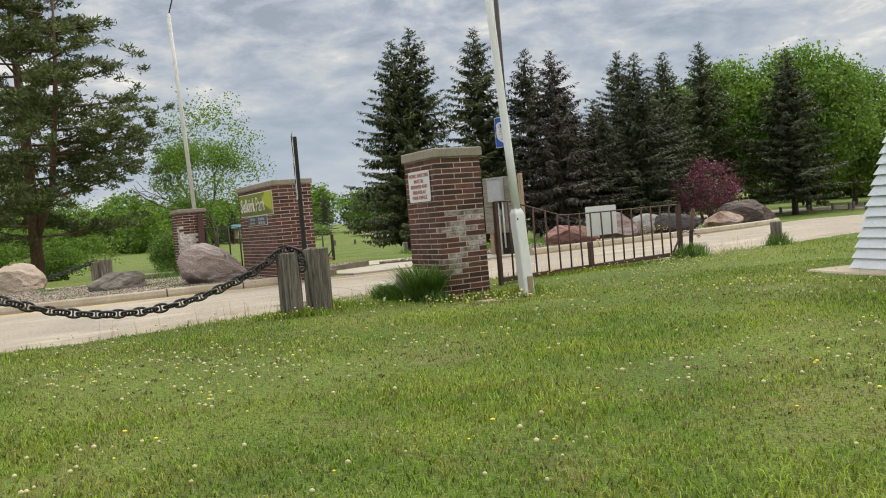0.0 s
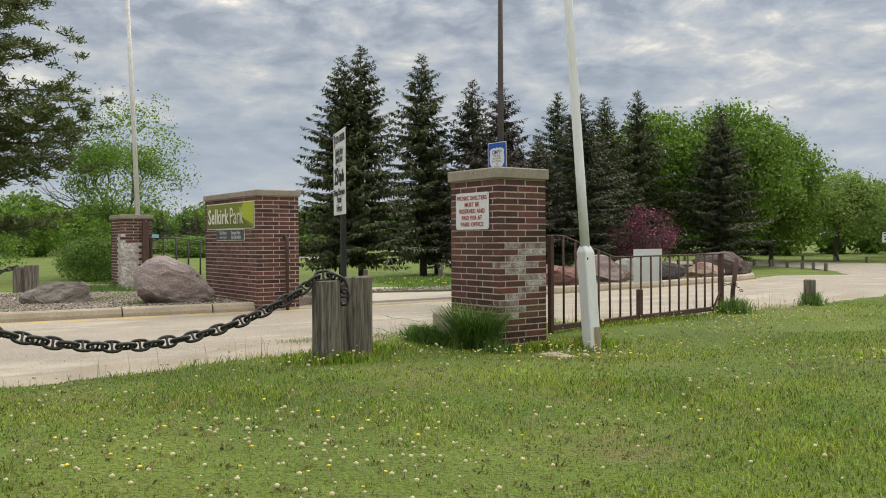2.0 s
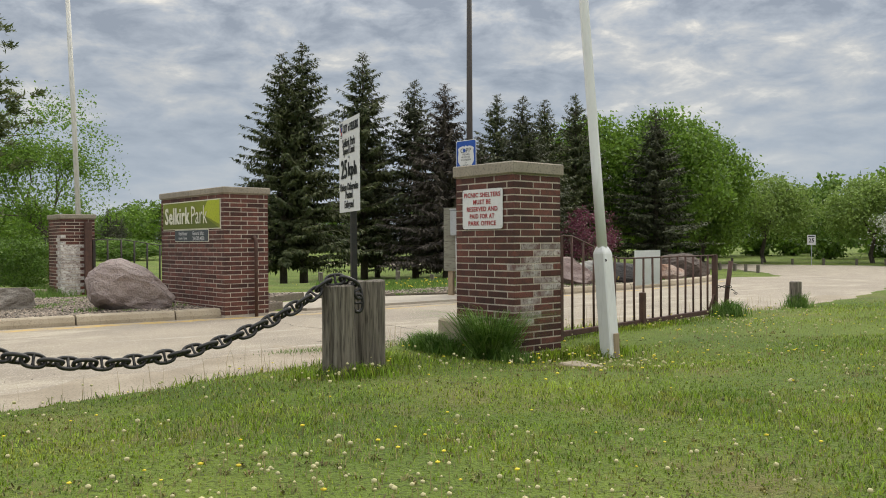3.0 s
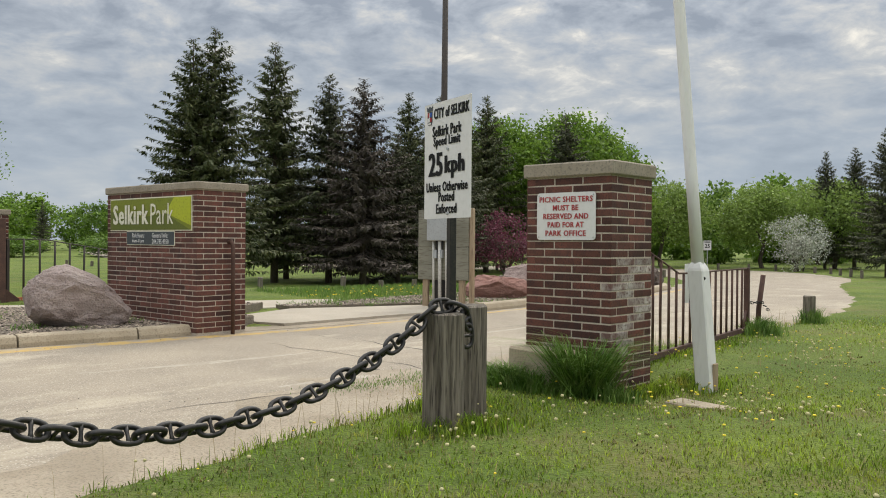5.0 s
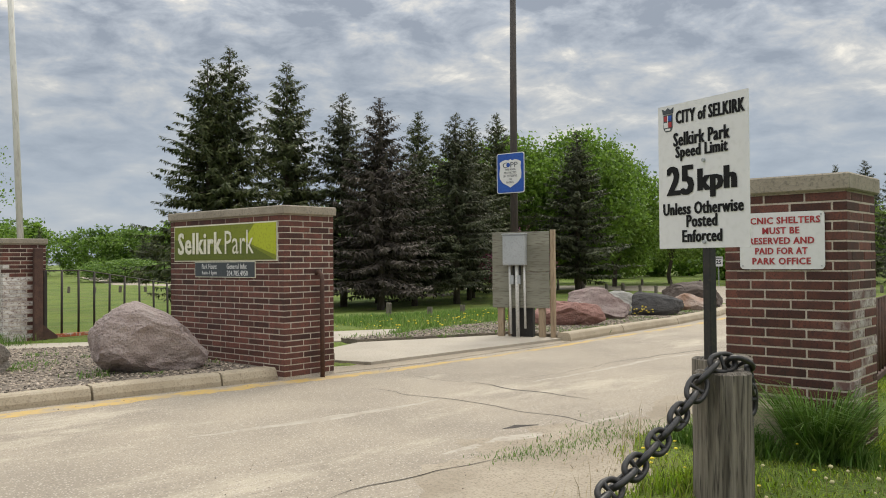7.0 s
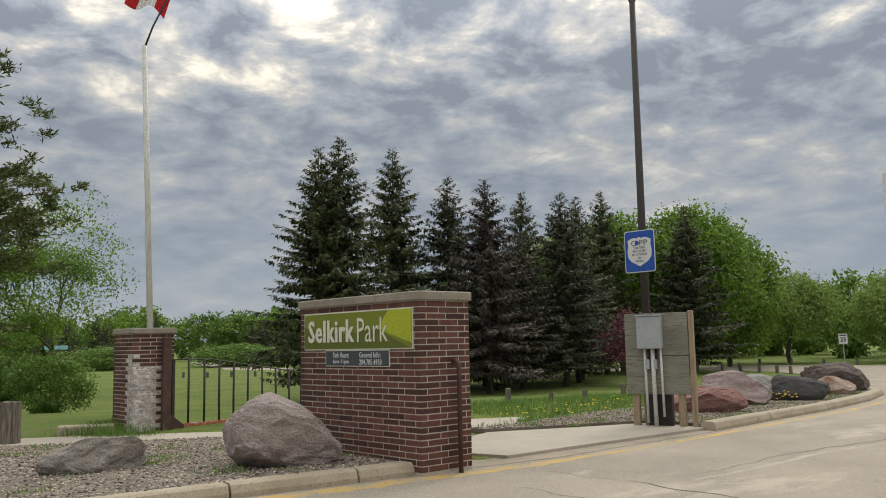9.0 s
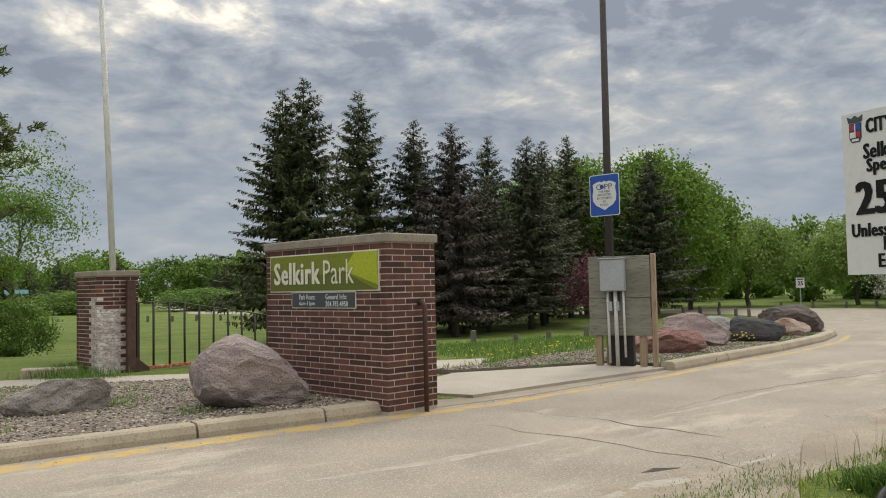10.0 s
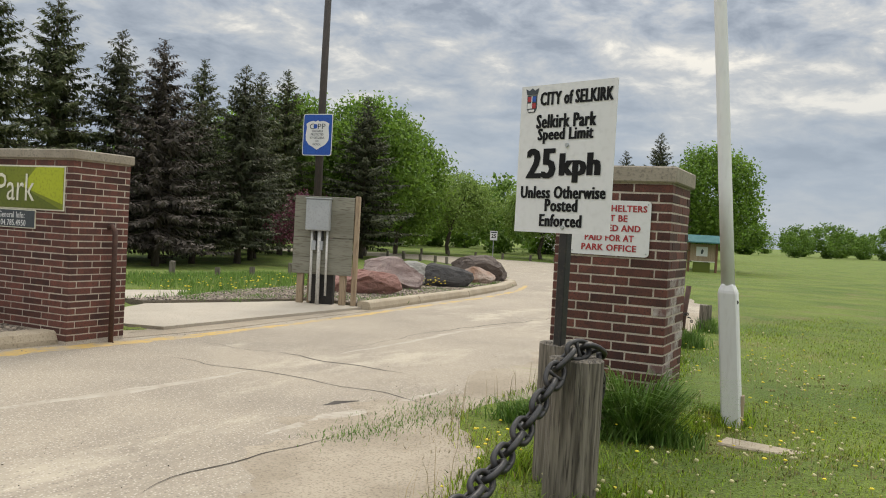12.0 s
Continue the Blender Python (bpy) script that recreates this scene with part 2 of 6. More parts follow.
    siding=mat("white_lap_siding", (0.66, 0.69, 0.74), (0.60, 0.63, 0.68), (0.54, 0.56, 0.60), rough=0.6, scale=3, fine=30, bump=0.1, stretch=(1, 1, 4)),
    bark=mat("grey_brown_bark", (0.085, 0.065, 0.05), (0.13, 0.105, 0.085), (0.045, 0.035, 0.028), rough=0.95, scale=9, fine=40, bump=1.0, stretch=(1, 1, 0.2), dist=0.03),
    pinebark=mat("orange_pine_bark", (0.13, 0.075, 0.05), (0.19, 0.11, 0.07), (0.06, 0.04, 0.03), rough=0.95, scale=7, fine=30, bump=1.0, stretch=(1, 1, 0.3), dist=0.03),
    needle=mat("spruce_needles", (0.050, 0.068, 0.025), (0.094, 0.112, 0.038), (0.130, 0.128, 0.052), rough=0.7, scale=0.8, fine=4, bump=0, coords="World", rnd=0.4, island=True, trans=0.15),
    needleblue=mat("dark_spruce_needles", (0.050, 0.060, 0.029), (0.083, 0.094, 0.045), (0.110, 0.108, 0.058), rough=0.7, scale=0.8, fine=4, bump=0, coords="World", rnd=0.4, island=True, trans=0.12),
    deadneedle=mat("bare_brown_twigs", (0.065, 0.052, 0.043), (0.095, 0.076, 0.063), (0.075, 0.070, 0.055), rough=0.85, scale=0.8, fine=4, bump=0, coords="World", rnd=0.4, island=True),
    pineneedle=mat("pine_needles", (0.075, 0.105, 0.032), (0.13, 0.16, 0.05), (0.16, 0.17, 0.06), rough=0.65, scale=1.2, fine=4, bump=0, coords="World", rnd=0.4, island=True, trans=0.2),
    leaf=mat("fresh_green_leaves", (0.105, 0.20, 0.024), (0.18, 0.30, 0.038), (0.22, 0.33, 0.055), rough=0.55, scale=0.5, fine=3, bump=0, coords="World", rnd=0.4, island=True, trans=0.45),
    leafdark=mat("deep_green_leaves", (0.090, 0.175, 0.024), (0.155, 0.26, 0.038), (0.20, 0.30, 0.06), rough=0.55, scale=0.5, fine=3, bump=0, coords="World", rnd=0.35, island=True, trans=0.35),
    leafpale=mat("pale_willow_leaves", (0.17, 0.26, 0.055), (0.25, 0.35, 0.08), (0.29, 0.39, 0.10), rough=0.55, scale=0.5, fine=3, bump=0, coords="World", rnd=0.3, island=True, trans=0.4),
    leafpurple=mat("purple_leaves", (0.13, 0.035, 0.06), (0.22, 0.06, 0.10), (0.26, 0.09, 0.13), rough=0.55, scale=1, fine=4, bump=0, coords="World", rnd=0.35, island=True, trans=0.3),
    blossom=mat("white_blossom", (0.42, 0.45, 0.36), (0.6, 0.6, 0.55), (0.16, 0.22, 0.1), rough=0.6, scale=1.5, fine=4, bump=0, coords="World", rnd=0.2, island=True),
    dandelion=mat("dandelion_yellow", (0.80, 0.60, 0.03), (0.85, 0.70, 0.06), rough=0.7, scale=3, fine=9, bump=0, coords="World"),
    puff=mat("dandelion_puff", (0.62, 0.56, 0.30), (0.50, 0.46, 0.26), rough=0.95, scale=9, fine=60, bump=0.2, coords="World"),
    kioskwood=mat("brown_kiosk_boards", (0.16, 0.08, 0.045), (0.21, 0.11, 0.06), rough=0.8, scale=5, fine=30, bump=0.3),
    teal=mat("teal_metal_roof", (0.05, 0.17, 0.17), (0.07, 0.2, 0.2), rough=0.5, scale=3, fine=20, bump=0.05),
)


def weather_road():
    """Long pale wear along the road, and broad sandy stains, in the road's own material."""
    nt, nd, lk = nodes_of(M["road"])
    geo = nd.new("ShaderNodeNewGeometry")
    mp = nd.new("ShaderNodeMapping")
    mp.inputs["Rotation"].default_value = (0, 0, radians(-27))
    lk.new(geo.outputs["Position"], mp.inputs["Vector"])
    sc = nd.new("ShaderNodeMapping")
    sc.inputs["Scale"].default_value = (0.40, 1.1, 1)
    lk.new(mp.outputs[0], sc.inputs["Vector"])
    n = nd.new("ShaderNodeTexNoise")
    n.inputs["Scale"].default_value = 1.0
    n.inputs["Detail"].default_value = 11
    n.inputs["Roughness"].default_value = 0.72
    lk.new(sc.outputs[0], n.inputs["Vector"])
    r = nd.new("ShaderNodeMapRange")
    r.inputs["From Min"].default_value, r.inputs["From Max"].default_value = 0.53, 0.64
    lk.new(n.outputs["Fac"], r.inputs["Value"])
    b = nd["Principled BSDF"]
    old = b.inputs["Base Color"].links[0].from_socket
    mx = nd.new("ShaderNodeMix")
    mx.data_type = "RGBA"
    lk.new(r.outputs[0], mx.inputs[0])
    lk.new(old, mx.inputs["A"])
    mx.inputs["B"].default_value = (0.43, 0.375, 0.29, 1)
    grit = nd.new("ShaderNodeTexVoronoi")
    grit.inputs["Scale"].default_value = 30
    lk.new(geo.outputs["Position"], grit.inputs["Vector"])
    g = nd.new("ShaderNodeMapRange")
    g.inputs["From Min"].default_value, g.inputs["From Max"].default_value = 0.30, 0.14
    g.inputs["To Max"].default_value = 0.75
    lk.new(grit.outputs["Distance"], g.inputs["Value"])
    mx2 = nd.new("ShaderNodeMix")
    mx2.data_type = "RGBA"
    lk.new(g.outputs[0], mx2.inputs[0])
    lk.new(mx.outputs["Result"], mx2.inputs["A"])
    mx2.inputs["B"].default_value = (0.20, 0.17, 0.14, 1)
    chips = nd.new("ShaderNodeTexVoronoi")
    chips.inputs["Scale"].default_value = 44
    lk.new(geo.outputs["Position"], chips.inputs["Vector"])
    c = nd.new("ShaderNodeMapRange")
    c.inputs["From Min"].default_value, c.inputs["From Max"].default_value = 0.34, 0.16
    c.inputs["To Max"].default_value = 0.8
    lk.new(chips.outputs["Distance"], c.inputs["Value"])
    mx3 = nd.new("ShaderNodeMix")
    mx3.data_type = "RGBA"
    lk.new(c.outputs[0], mx3.inputs[0])
    lk.new(mx2.outputs["Result"], mx3.inputs["A"])
    mx3.inputs["B"].default_value = (0.56, 0.50, 0.42, 1)
    lk.new(mx3.outputs["Result"], b.inputs["Base Color"])


weather_road()
M["black"].node_tree.nodes["Principled BSDF"].inputs["Specular IOR Level"].default_value = 0.12  # matt vinyl


def weather_lawn():
    """Thin brown patches in the turf."""
    nt, nd, lk = nodes_of(M["lawn"])
    geo = nd.new("ShaderNodeNewGeometry")
    n = nd.new("ShaderNodeTexNoise")
    n.inputs["Scale"].default_value = 0.75
    n.inputs["Detail"].default_value = 9
    n.inputs["Roughness"].default_value = 0.68
    lk.new(geo.outputs["Position"], n.inputs["Vector"])
    r = nd.new("ShaderNodeMapRange")
    r.inputs["From Min"].default_value, r.inputs["From Max"].default_value = 0.53, 0.70
    r.inputs["To Max"].default_value = 0.75
    lk.new(n.outputs["Fac"], r.inputs["Value"])
    b = nd["Principled BSDF"]
    old = b.inputs["Base Color"].links[0].from_socket
    mx = nd.new("ShaderNodeMix")
    mx.data_type = "RGBA"
    lk.new(r.outputs[0], mx.inputs[0])
    lk.new(old, mx.inputs["A"])
    mx.inputs["B"].default_value = (0.20, 0.16, 0.065, 1)
    lk.new(mx.outputs["Result"], b.inputs["Base Color"])


weather_lawn()


def rock_mat(name, a, b, c):
    return mat(name, a, b, c, rough=0.88, scale=3.4, fine=45, bump=0.8, dist=0.03, lo=0.3, hi=0.7)


M["rock_mauve"] = rock_mat("mauve_granite", (0.30, 0.235, 0.215), (0.40, 0.335, 0.31), (0.22, 0.165, 0.155))
M["rock_grey"] = rock_mat("grey_fieldstone", (0.22, 0.195, 0.165), (0.30, 0.27, 0.235), (0.14, 0.12, 0.10))
M["rock_tan"] = rock_mat("tan_fieldstone", (0.40, 0.31, 0.23), (0.48, 0.39, 0.31), (0.28, 0.22, 0.17))
M["rock_red"] = rock_mat("pink_red_granite", (0.27, 0.125, 0.10), (0.36, 0.21, 0.175), (0.16, 0.08, 0.07))
M["rock_purple"] = rock_mat("purple_banded_gneiss", (0.22, 0.15, 0.135), (0.33, 0.265, 0.24), (0.13, 0.085, 0.08))
M["rock_pale"] = rock_mat("pale_grey_boulder", (0.26, 0.25, 0.225), (0.35, 0.34, 0.31), (0.22, 0.21, 0.19))
M["rock_black"] = rock_mat("black_basalt", (0.045, 0.043, 0.042), (0.075, 0.07, 0.066), (0.03, 0.028, 0.028))
M["rock_dark"] = rock_mat("dark_brown_stone", (0.085, 0.062, 0.052), (0.145, 0.115, 0.098), (0.05, 0.04, 0.034))
M["rock_orange"] = rock_mat("orange_brown_stone", (0.26, 0.14, 0.085), (0.46, 0.38, 0.32), (0.15, 0.085, 0.06))


# ---- building helpers ----
def part(name, bm, material, parent=None, label=""):
    me = bpy.data.meshes.new(name)
    bm.to_mesh(me)
    bm.free()
    me.materials.append(material)
    ob = new(name, me)
    if parent is not None:
        ob.parent = parent
    if label:
        tagged(ob, label)
    return ob


def raw(name, verts, faces, material, parent=None, label="", smooth=False):
    """A mesh object from arrays: verts (n, 3), faces (m, k)."""
    me = bpy.data.meshes.new(name)
    verts, faces = np.asarray(verts, dtype=np.float32), np.asarray(faces, dtype=np.int32)
    n, k = faces.shape
    me.vertices.add(len(verts))
    me.vertices.foreach_set("co", verts.ravel())
    me.loops.add(n * k)
    me.loops.foreach_set("vertex_index", faces.ravel())
    me.polygons.add(n)
    me.polygons.foreach_set("loop_start", np.arange(0, n * k, k, dtype=np.int32))
    if smooth:
        me.polygons.foreach_set("use_smooth", np.ones(n, dtype=bool))
    me.update(calc_edges=True)
    me.materials.append(material)
    ob = new(name, me)
    if parent is not None:
        ob.parent = parent
    if label:
        tagged(ob, label)
    return ob


def empty(name, m, label, category, group="", kind=""):
    ob = new(name)
    ob.matrix_world = m
    ob.empty_display_size = 0.2
    return tagged(ob, label, category, group, kind)


def box(bm, x0, y0, z0, x1, y1, z1, bevel=0.0, jitter=0.0):
    r = bmesh.ops.create_cube(bm, size=1)
    vs = r["verts"]
    for v in vs:
        v.co = Vector(((x0 + x1) / 2 + v.co.x * (x1 - x0), (y0 + y1) / 2 + v.co.y * (y1 - y0), (z0 + z1) / 2 + v.co.z * (z1 - z0)))
        if jitter:
            v.co += Vector([random.uniform(-jitter, jitter) for _ in range(3)])
    if bevel:
        es = list({e for v in vs for e in v.link_edges})
        bmesh.ops.bevel(bm, geom=es, offset=bevel, segments=1, affect="EDGES")
    return bm


def boxed(x0, y0, z0, x1, y1, z1, bevel=0.0, jitter=0.0):
    return box(bmesh.new(), x0, y0, z0, x1, y1, z1, bevel, jitter)


def tube(bm, pts, radii, sides=10, cap=True):
    """A tube along points with a radius at each."""
    pts = [Vector(p) for p in pts]
    rings = []
    side = None
    for i, p in enumerate(pts):
        d = (pts[min(i + 1, len(pts) - 1)] - pts[max(i - 1, 0)]).normalized()
        if side is None:
            side = d.orthogonal().normalized()
        side = (side - d * side.dot(d)).normalized()
        other = d.cross(side)
        r = radii[i] if isinstance(radii, (list, tuple)) else radii
        rings.append([bm.verts.new(p + r * (math.cos(a) * side + math.sin(a) * other)) for a in [2 * math.pi * k / sides for k in range(sides)]])
    for a, b in zip(rings, rings[1:]):
        for k in range(sides):
            f = bm.faces.new((a[k], a[(k + 1) % sides], b[(k + 1) % sides], b[k]))
            f.smooth = True
    if cap:
        bm.faces.new(rings[0][::-1])
        bm.faces.new(rings[-1])
    return bm


def tubed(pts, radii, sides=10, cap=True):
    return tube(bmesh.new(), pts, radii, sides, cap)


def smoothstep(a, b, x):
    k = np.clip((np.asarray(x, dtype=float) - a) / (b - a), 0, 1)
    return k * k * (3 - 2 * k)


def gz(x, y):
    """Height of the lie of the land."""
    return 0.36 * smoothstep(-3, 9, y) - 1.35 * smoothstep(24, 52, y) + 0.5 * smoothstep(70, 200, y)


def gzf(x, y):
    return float(gz(x, y))


ROAD = [  # edge by the lawn, edge by the kerb
    ((-60, -18), (-60, -8)), ((-40, -9), (-40, 0.7)), ((-14, 4), (-16, 11.0)), ((-9, 6.6), (-10, 13.5)), ((-6, 8.1), (-6.45, 15.0)),
    ((-4.4, 9.05), (-5.4, 15.5)), ((-3.3, 9.8), (-4.4, 15.9)), ((-2.35, 10.5), (-3.9, 16.08)), ((-1.8, 11.0), (-3.5, 16.25)),
    ((-1.6, 11.6), (-3.0, 16.48)), ((-1.0, 12.15), (-2.5, 16.7)), ((0.5, 12.9), (-1.2, 17.3)),
    ((2, 13.6), (0, 18.0)), ((4.2, 14.5), (2.2, 19.25)), ((6.4, 15.9), (3.8, 20.3)), ((9.4, 18), (5.9, 21.6)), ((11.8, 20.4), (8.3, 23.35)),
    ((17, 26), (10.3, 25.2)), ((28, 37), (14.5, 31)), ((41, 49), (23, 42)), ((47, 56), (31, 53)), ((52, 65), (35, 62)),
    ((53, 73), (36.5, 69)), ((46, 81), (35, 74)), ((36, 88), (31, 78)), ((10, 99), (10, 92)), ((-6, 122), (-9, 118)), ((-14, 175), (-18, 173)),
]


def seg_dist(px, py, pts):
    best = np.full(px.shape, 1e9)
    for (ax, ay), (bx, by) in zip(pts, pts[1:]):
        dx, dy = bx - ax, by - ay
        t = np.clip(((px - ax) * dx + (py - ay) * dy) / (dx * dx + dy * dy), 0, 1)
        best = np.minimum(best, np.hypot(px - ax - t * dx, py - ay - t * dy))
    return best


def inside(px, py, poly):
    r = np.zeros(px.shape, dtype=bool)
    for (ax, ay), (bx, by) in zip(poly, poly[1:] + poly[:1]):
        c = ((ay > py) != (by > py)) & (px < (bx - ax) * (py - ay) / ((by - ay) if by != ay else 1e-9) + ax)
        r ^= c
    return r


ROAD_POLY = [a for a, b in ROAD] + [b for a, b in ROAD][::-1]
SLAB_POLY = [(-2.35, 17.65), (-1.9, 17.2), (-0.4, 18.0), (1.95, 19.2), (1.6, 20.3), (0.14, 20.1), (-1.4, 19.95), (-2.7, 18.4)]
PATH_POLY = [(0.15, 22.6), (-0.9, 22.6), (-5.4, 22.1), (-7.8, 22.4), (-22, 22.0), (-22, 19.7), (-7.4, 20.3), (-5.4, 20.2), (-1.7, 20.55), (-0.65, 20.95)]
BED_LEFT = [(-12, 12.95), (-6.4, 15.2), (-2.75, 16.72), (-2.3, 17.6), (-2.75, 18.5), (-1.85, 20.3), (-5.4, 20.1), (-8.6, 20.1), (-13, 16.5)]
BED_RIGHT = [(2.05, 19.4), (3.75, 20.45), (5.85, 21.75), (8.2, 23.5), (10.0, 25.1), (10.6, 26.6), (8.5, 26.6), (5, 24.6), (2.0, 22.7), (0.6, 21.9), (-0.5, 20.85), (-1.6, 20.4), (-1.4, 20.05), (0.14, 20.2), (1.65, 20.4)]


def wob(x, y, s):
    return np.sin(x * s + 1.3 * np.sin(y * s * 0.7)) * 0.5 + np.sin(y * s * 1.7 + 2.1 * np.sin(x * s * 0.6)) * 0.5


def ground_offset(x, y):
    """How far the turf stands over (+) or lies under (-) the paved sheets."""
    d = np.minimum(seg_dist(x, y, [a for a, b in ROAD]), seg_dist(x, y, [b for a, b in ROAD]))
    s = np.where(inside(x, y, ROAD_POLY), d, -d)
    near = np.clip(1.5 - 0.02 * np.hypot(x, y), 0.2, 1)
    s = s + near * (0.10 * wob(x, y, 3.1) + 0.06 * wob(x + 3, y, 9.0))
    off = 0.035 - 0.12 * smoothstep(-0.22, 0.22, s)
    kerbed = seg_dist(x, y, [b for a, b in ROAD[2:18]])
    off = np.where(kerbed < 0.30, np.minimum(off, -0.07), off)
    for poly in (PATH_POLY, SLAB_POLY, BED_LEFT, BED_RIGHT):
        dd = seg_dist(x, y, poly + poly[:1])
        ss = np.where(inside(x, y, poly), dd, -dd) + 0.05 * wob(x, y, 5.0)
        off = np.minimum(off, 0.035 - 0.12 * smoothstep(-0.05, 0.12, ss))
    return off


def axis(parts):
    out = []
    for a, b, step in parts:
        out += list(np.arange(a, b, step))
    return np.array(out + [parts[-1][1]])


def sheet(name, xs, ys, material, zf):
    gx, gy = np.meshgrid(xs, ys)
    v = np.stack([gx.ravel(), gy.ravel(), zf(gx, gy).ravel()], 1)
    nx, ny = len(xs), len(ys)
    i = np.arange((nx - 1) * (ny - 1))
    r, c = i // (nx - 1), i % (nx - 1)
    a = r * nx + c
    return raw(name, v, np.stack([a, a + 1, a + nx + 1, a + nx], 1), material, smooth=True)


# ---- ground, road, kerbs ----
xs = axis([(-2500, -300, 200), (-300, -60, 20), (-60, -14, 2), (-14, -8, 0.5), (-8, 8, 0.13), (8, 20, 0.4), (20, 60, 2), (60, 300, 20), (300, 2500, 200)])
ys = axis([(-2500, -300, 200), (-300, -40, 20), (-40, -4, 3), (-4, 7, 0.35), (7, 17, 0.13), (17, 30, 0.3), (30, 120, 2), (120, 300, 15), (300, 3000, 225)])


def turf(x, y):
    bumps = 0.025 * wob(x, y, 0.9) + 0.008 * wob(x, y, 4.0)
    dip = 0.135 * np.exp(-(((x - 0.95) / 1.3) ** 2) - ((y - 10.8) / 0.85) ** 2)
    return gz(x, y) + ground_offset(x, y) - dip + np.where(np.hypot(x, y) < 40, bumps * 0.6, 0)


ground = tagged(sheet("ground", xs, ys, M["lawn"], turf), "mown green lawn with weeds and worn patches", "lawn", kind="structure")


def road_sheet():
    rows, across = [], 14
    pts = [(np.array(a, float), np.array(b, float)) for a, b in ROAD]
    verts = []
    for i in range(len(pts) - 1):
        n = max(1, int(np.linalg.norm(pts[i + 1][0] - pts[i][0]) / 1.2))
        for k in range(n):
            t = k / n
            a = pts[i][0] * (1 - t) + pts[i + 1][0] * t
            b = pts[i][1] * (1 - t) + pts[i + 1][1] * t
            w = (a - b) / np.linalg.norm(a - b)
            rows.append((a + w * 0.7, b - w * 0.16))
    for a, b in rows:
        for k in range(across + 1):
            p = a + (b - a) * k / across
            verts.append((p[0], p[1], gzf(p[0], p[1])))
    n = across + 1
    faces = [(r * n + k, r * n + k + 1, (r + 1) * n + k + 1, (r + 1) * n + k) for r in range(len(rows) - 1) for k in range(across)]
    return tagged(raw("road", verts, faces, M["road"], smooth=True), "pale worn asphalt park road with cracks", "road", kind="structure")


road_sheet()


def flat_poly(name, poly, z, material, depth=0.06):
    bm = bmesh.new()
    f = bm.faces.new([bm.verts.new((x, y, z)) for x, y in poly])
    if f.normal.z < 0 or f.calc_area() == 0:
        f.normal_flip()
    bm.normal_update()
    if f.normal.z < 0:
        f.normal_flip()
    r = bmesh.ops.extrude_face_region(bm, geom=[f])
    bmesh.ops.translate(bm, verts=[v for v in r["geom"] if isinstance(v, bmesh.types.BMVert)], vec=(0, 0, depth))
    bmesh.ops.recalc_face_normals(bm, faces=bm.faces)
    bmesh.ops.triangulate(bm, faces=[f for f in bm.faces if len(f.verts) > 4])
    return part(name, bm, material)


tagged(flat_poly("path_1", PATH_POLY, 0.33, M["path"], 0.05), "pale concrete footpath behind the brick wall", "path", kind="structure")
tagged(flat_poly("path_2", SLAB_POLY, 0.33, M["path"], 0.075), "pale concrete crossing slab beside the road", "path", kind="structure")
tagged(flat_poly("gravel_bed_left", BED_LEFT, 0.33, M["gravel"], 0.165), "grey gravel bed behind the kerb", "gravel bed", kind="structure")
APRON = [(-2.75, 16.5), (-1.2, 17.15), (0.0, 17.85), (2.2, 19.1), (1.95, 19.4), (-0.4, 18.15), (-1.9, 17.4), (-2.35, 17.75), (-2.7, 18.45), (-3.3, 18.9), (-2.9, 17.0)]
tagged(flat_poly("dirt_apron", APRON, 0.33, M["sand"], 0.036), "bare sandy strip between slab and road", "road edge", kind="structure")
tagged(flat_poly("gravel_bed_right", BED_RIGHT, 0.33, M["gravel"], 0.11), "grey gravel bed with weeds behind the kerb", "gravel bed", kind="structure")


def kerb(name, pts, width, height, label):
    """A cast kerb along points: sloped face, rounded top, in lengths with joints."""
    root = empty(name, Matrix(), label, "kerb", kind="structure")
    pts = [np.array(p, float) for p in pts]
    for i in range(len(pts) - 1):
        a, b = pts[i], pts[i + 1]
        d = (b - a) / np.linalg.norm(b - a)
        n = np.array([-d[1], d[0]])
        a2, b2 = a + d * 0.012, b - d * 0.012
        if i == 0:
            a2 = a
        prof = [(0, -0.06), (0.0, 0.05), (0.03, height - 0.02), (0.06, height), (width - 0.03, height), (width, height - 0.03), (width, -0.06)]
        bm = bmesh.new()
        rings = []
        for p, first in ((a2, True), (b2, False)):
            rings.append([bm.verts.new((p[0] + n[0] * w, p[1] + n[1] * w, gzf(p[0], p[1]) + h + random.uniform(-0.004, 0.004))) for w, h in prof])
        for k in range(len(prof) - 1):
            bm.faces.new((rings[0][k], rings[1][k], rings[1][k + 1], rings[0][k + 1]))
        bm.faces.new(rings[0])
        bm.faces.new(rings[1][::-1])
        bmesh.ops.recalc_face_normals(bm, faces=bm.faces)
        part("kerb_stone", bm, M["concrete"], root)
    return root


kerb("kerb_left", [(-16, 11.0), (-12.5, 12.45), (-9.6, 13.65), (-7.4, 14.55), (-5.2, 15.5), (-3.9, 16.02), (-2.75, 16.5)], 0.26, 0.14, "pale concrete kerb with a joint, along the gravel bed")
kerb("kerb_right", [(2.05, 19.05), (3.75, 20.15), (5.9, 21.5), (8.3, 23.25), (9.9, 24.75), (10.6, 26.2), (10.5, 27.4)], 0.26, 0.14, "pale concrete kerb curving round the boulder bed")


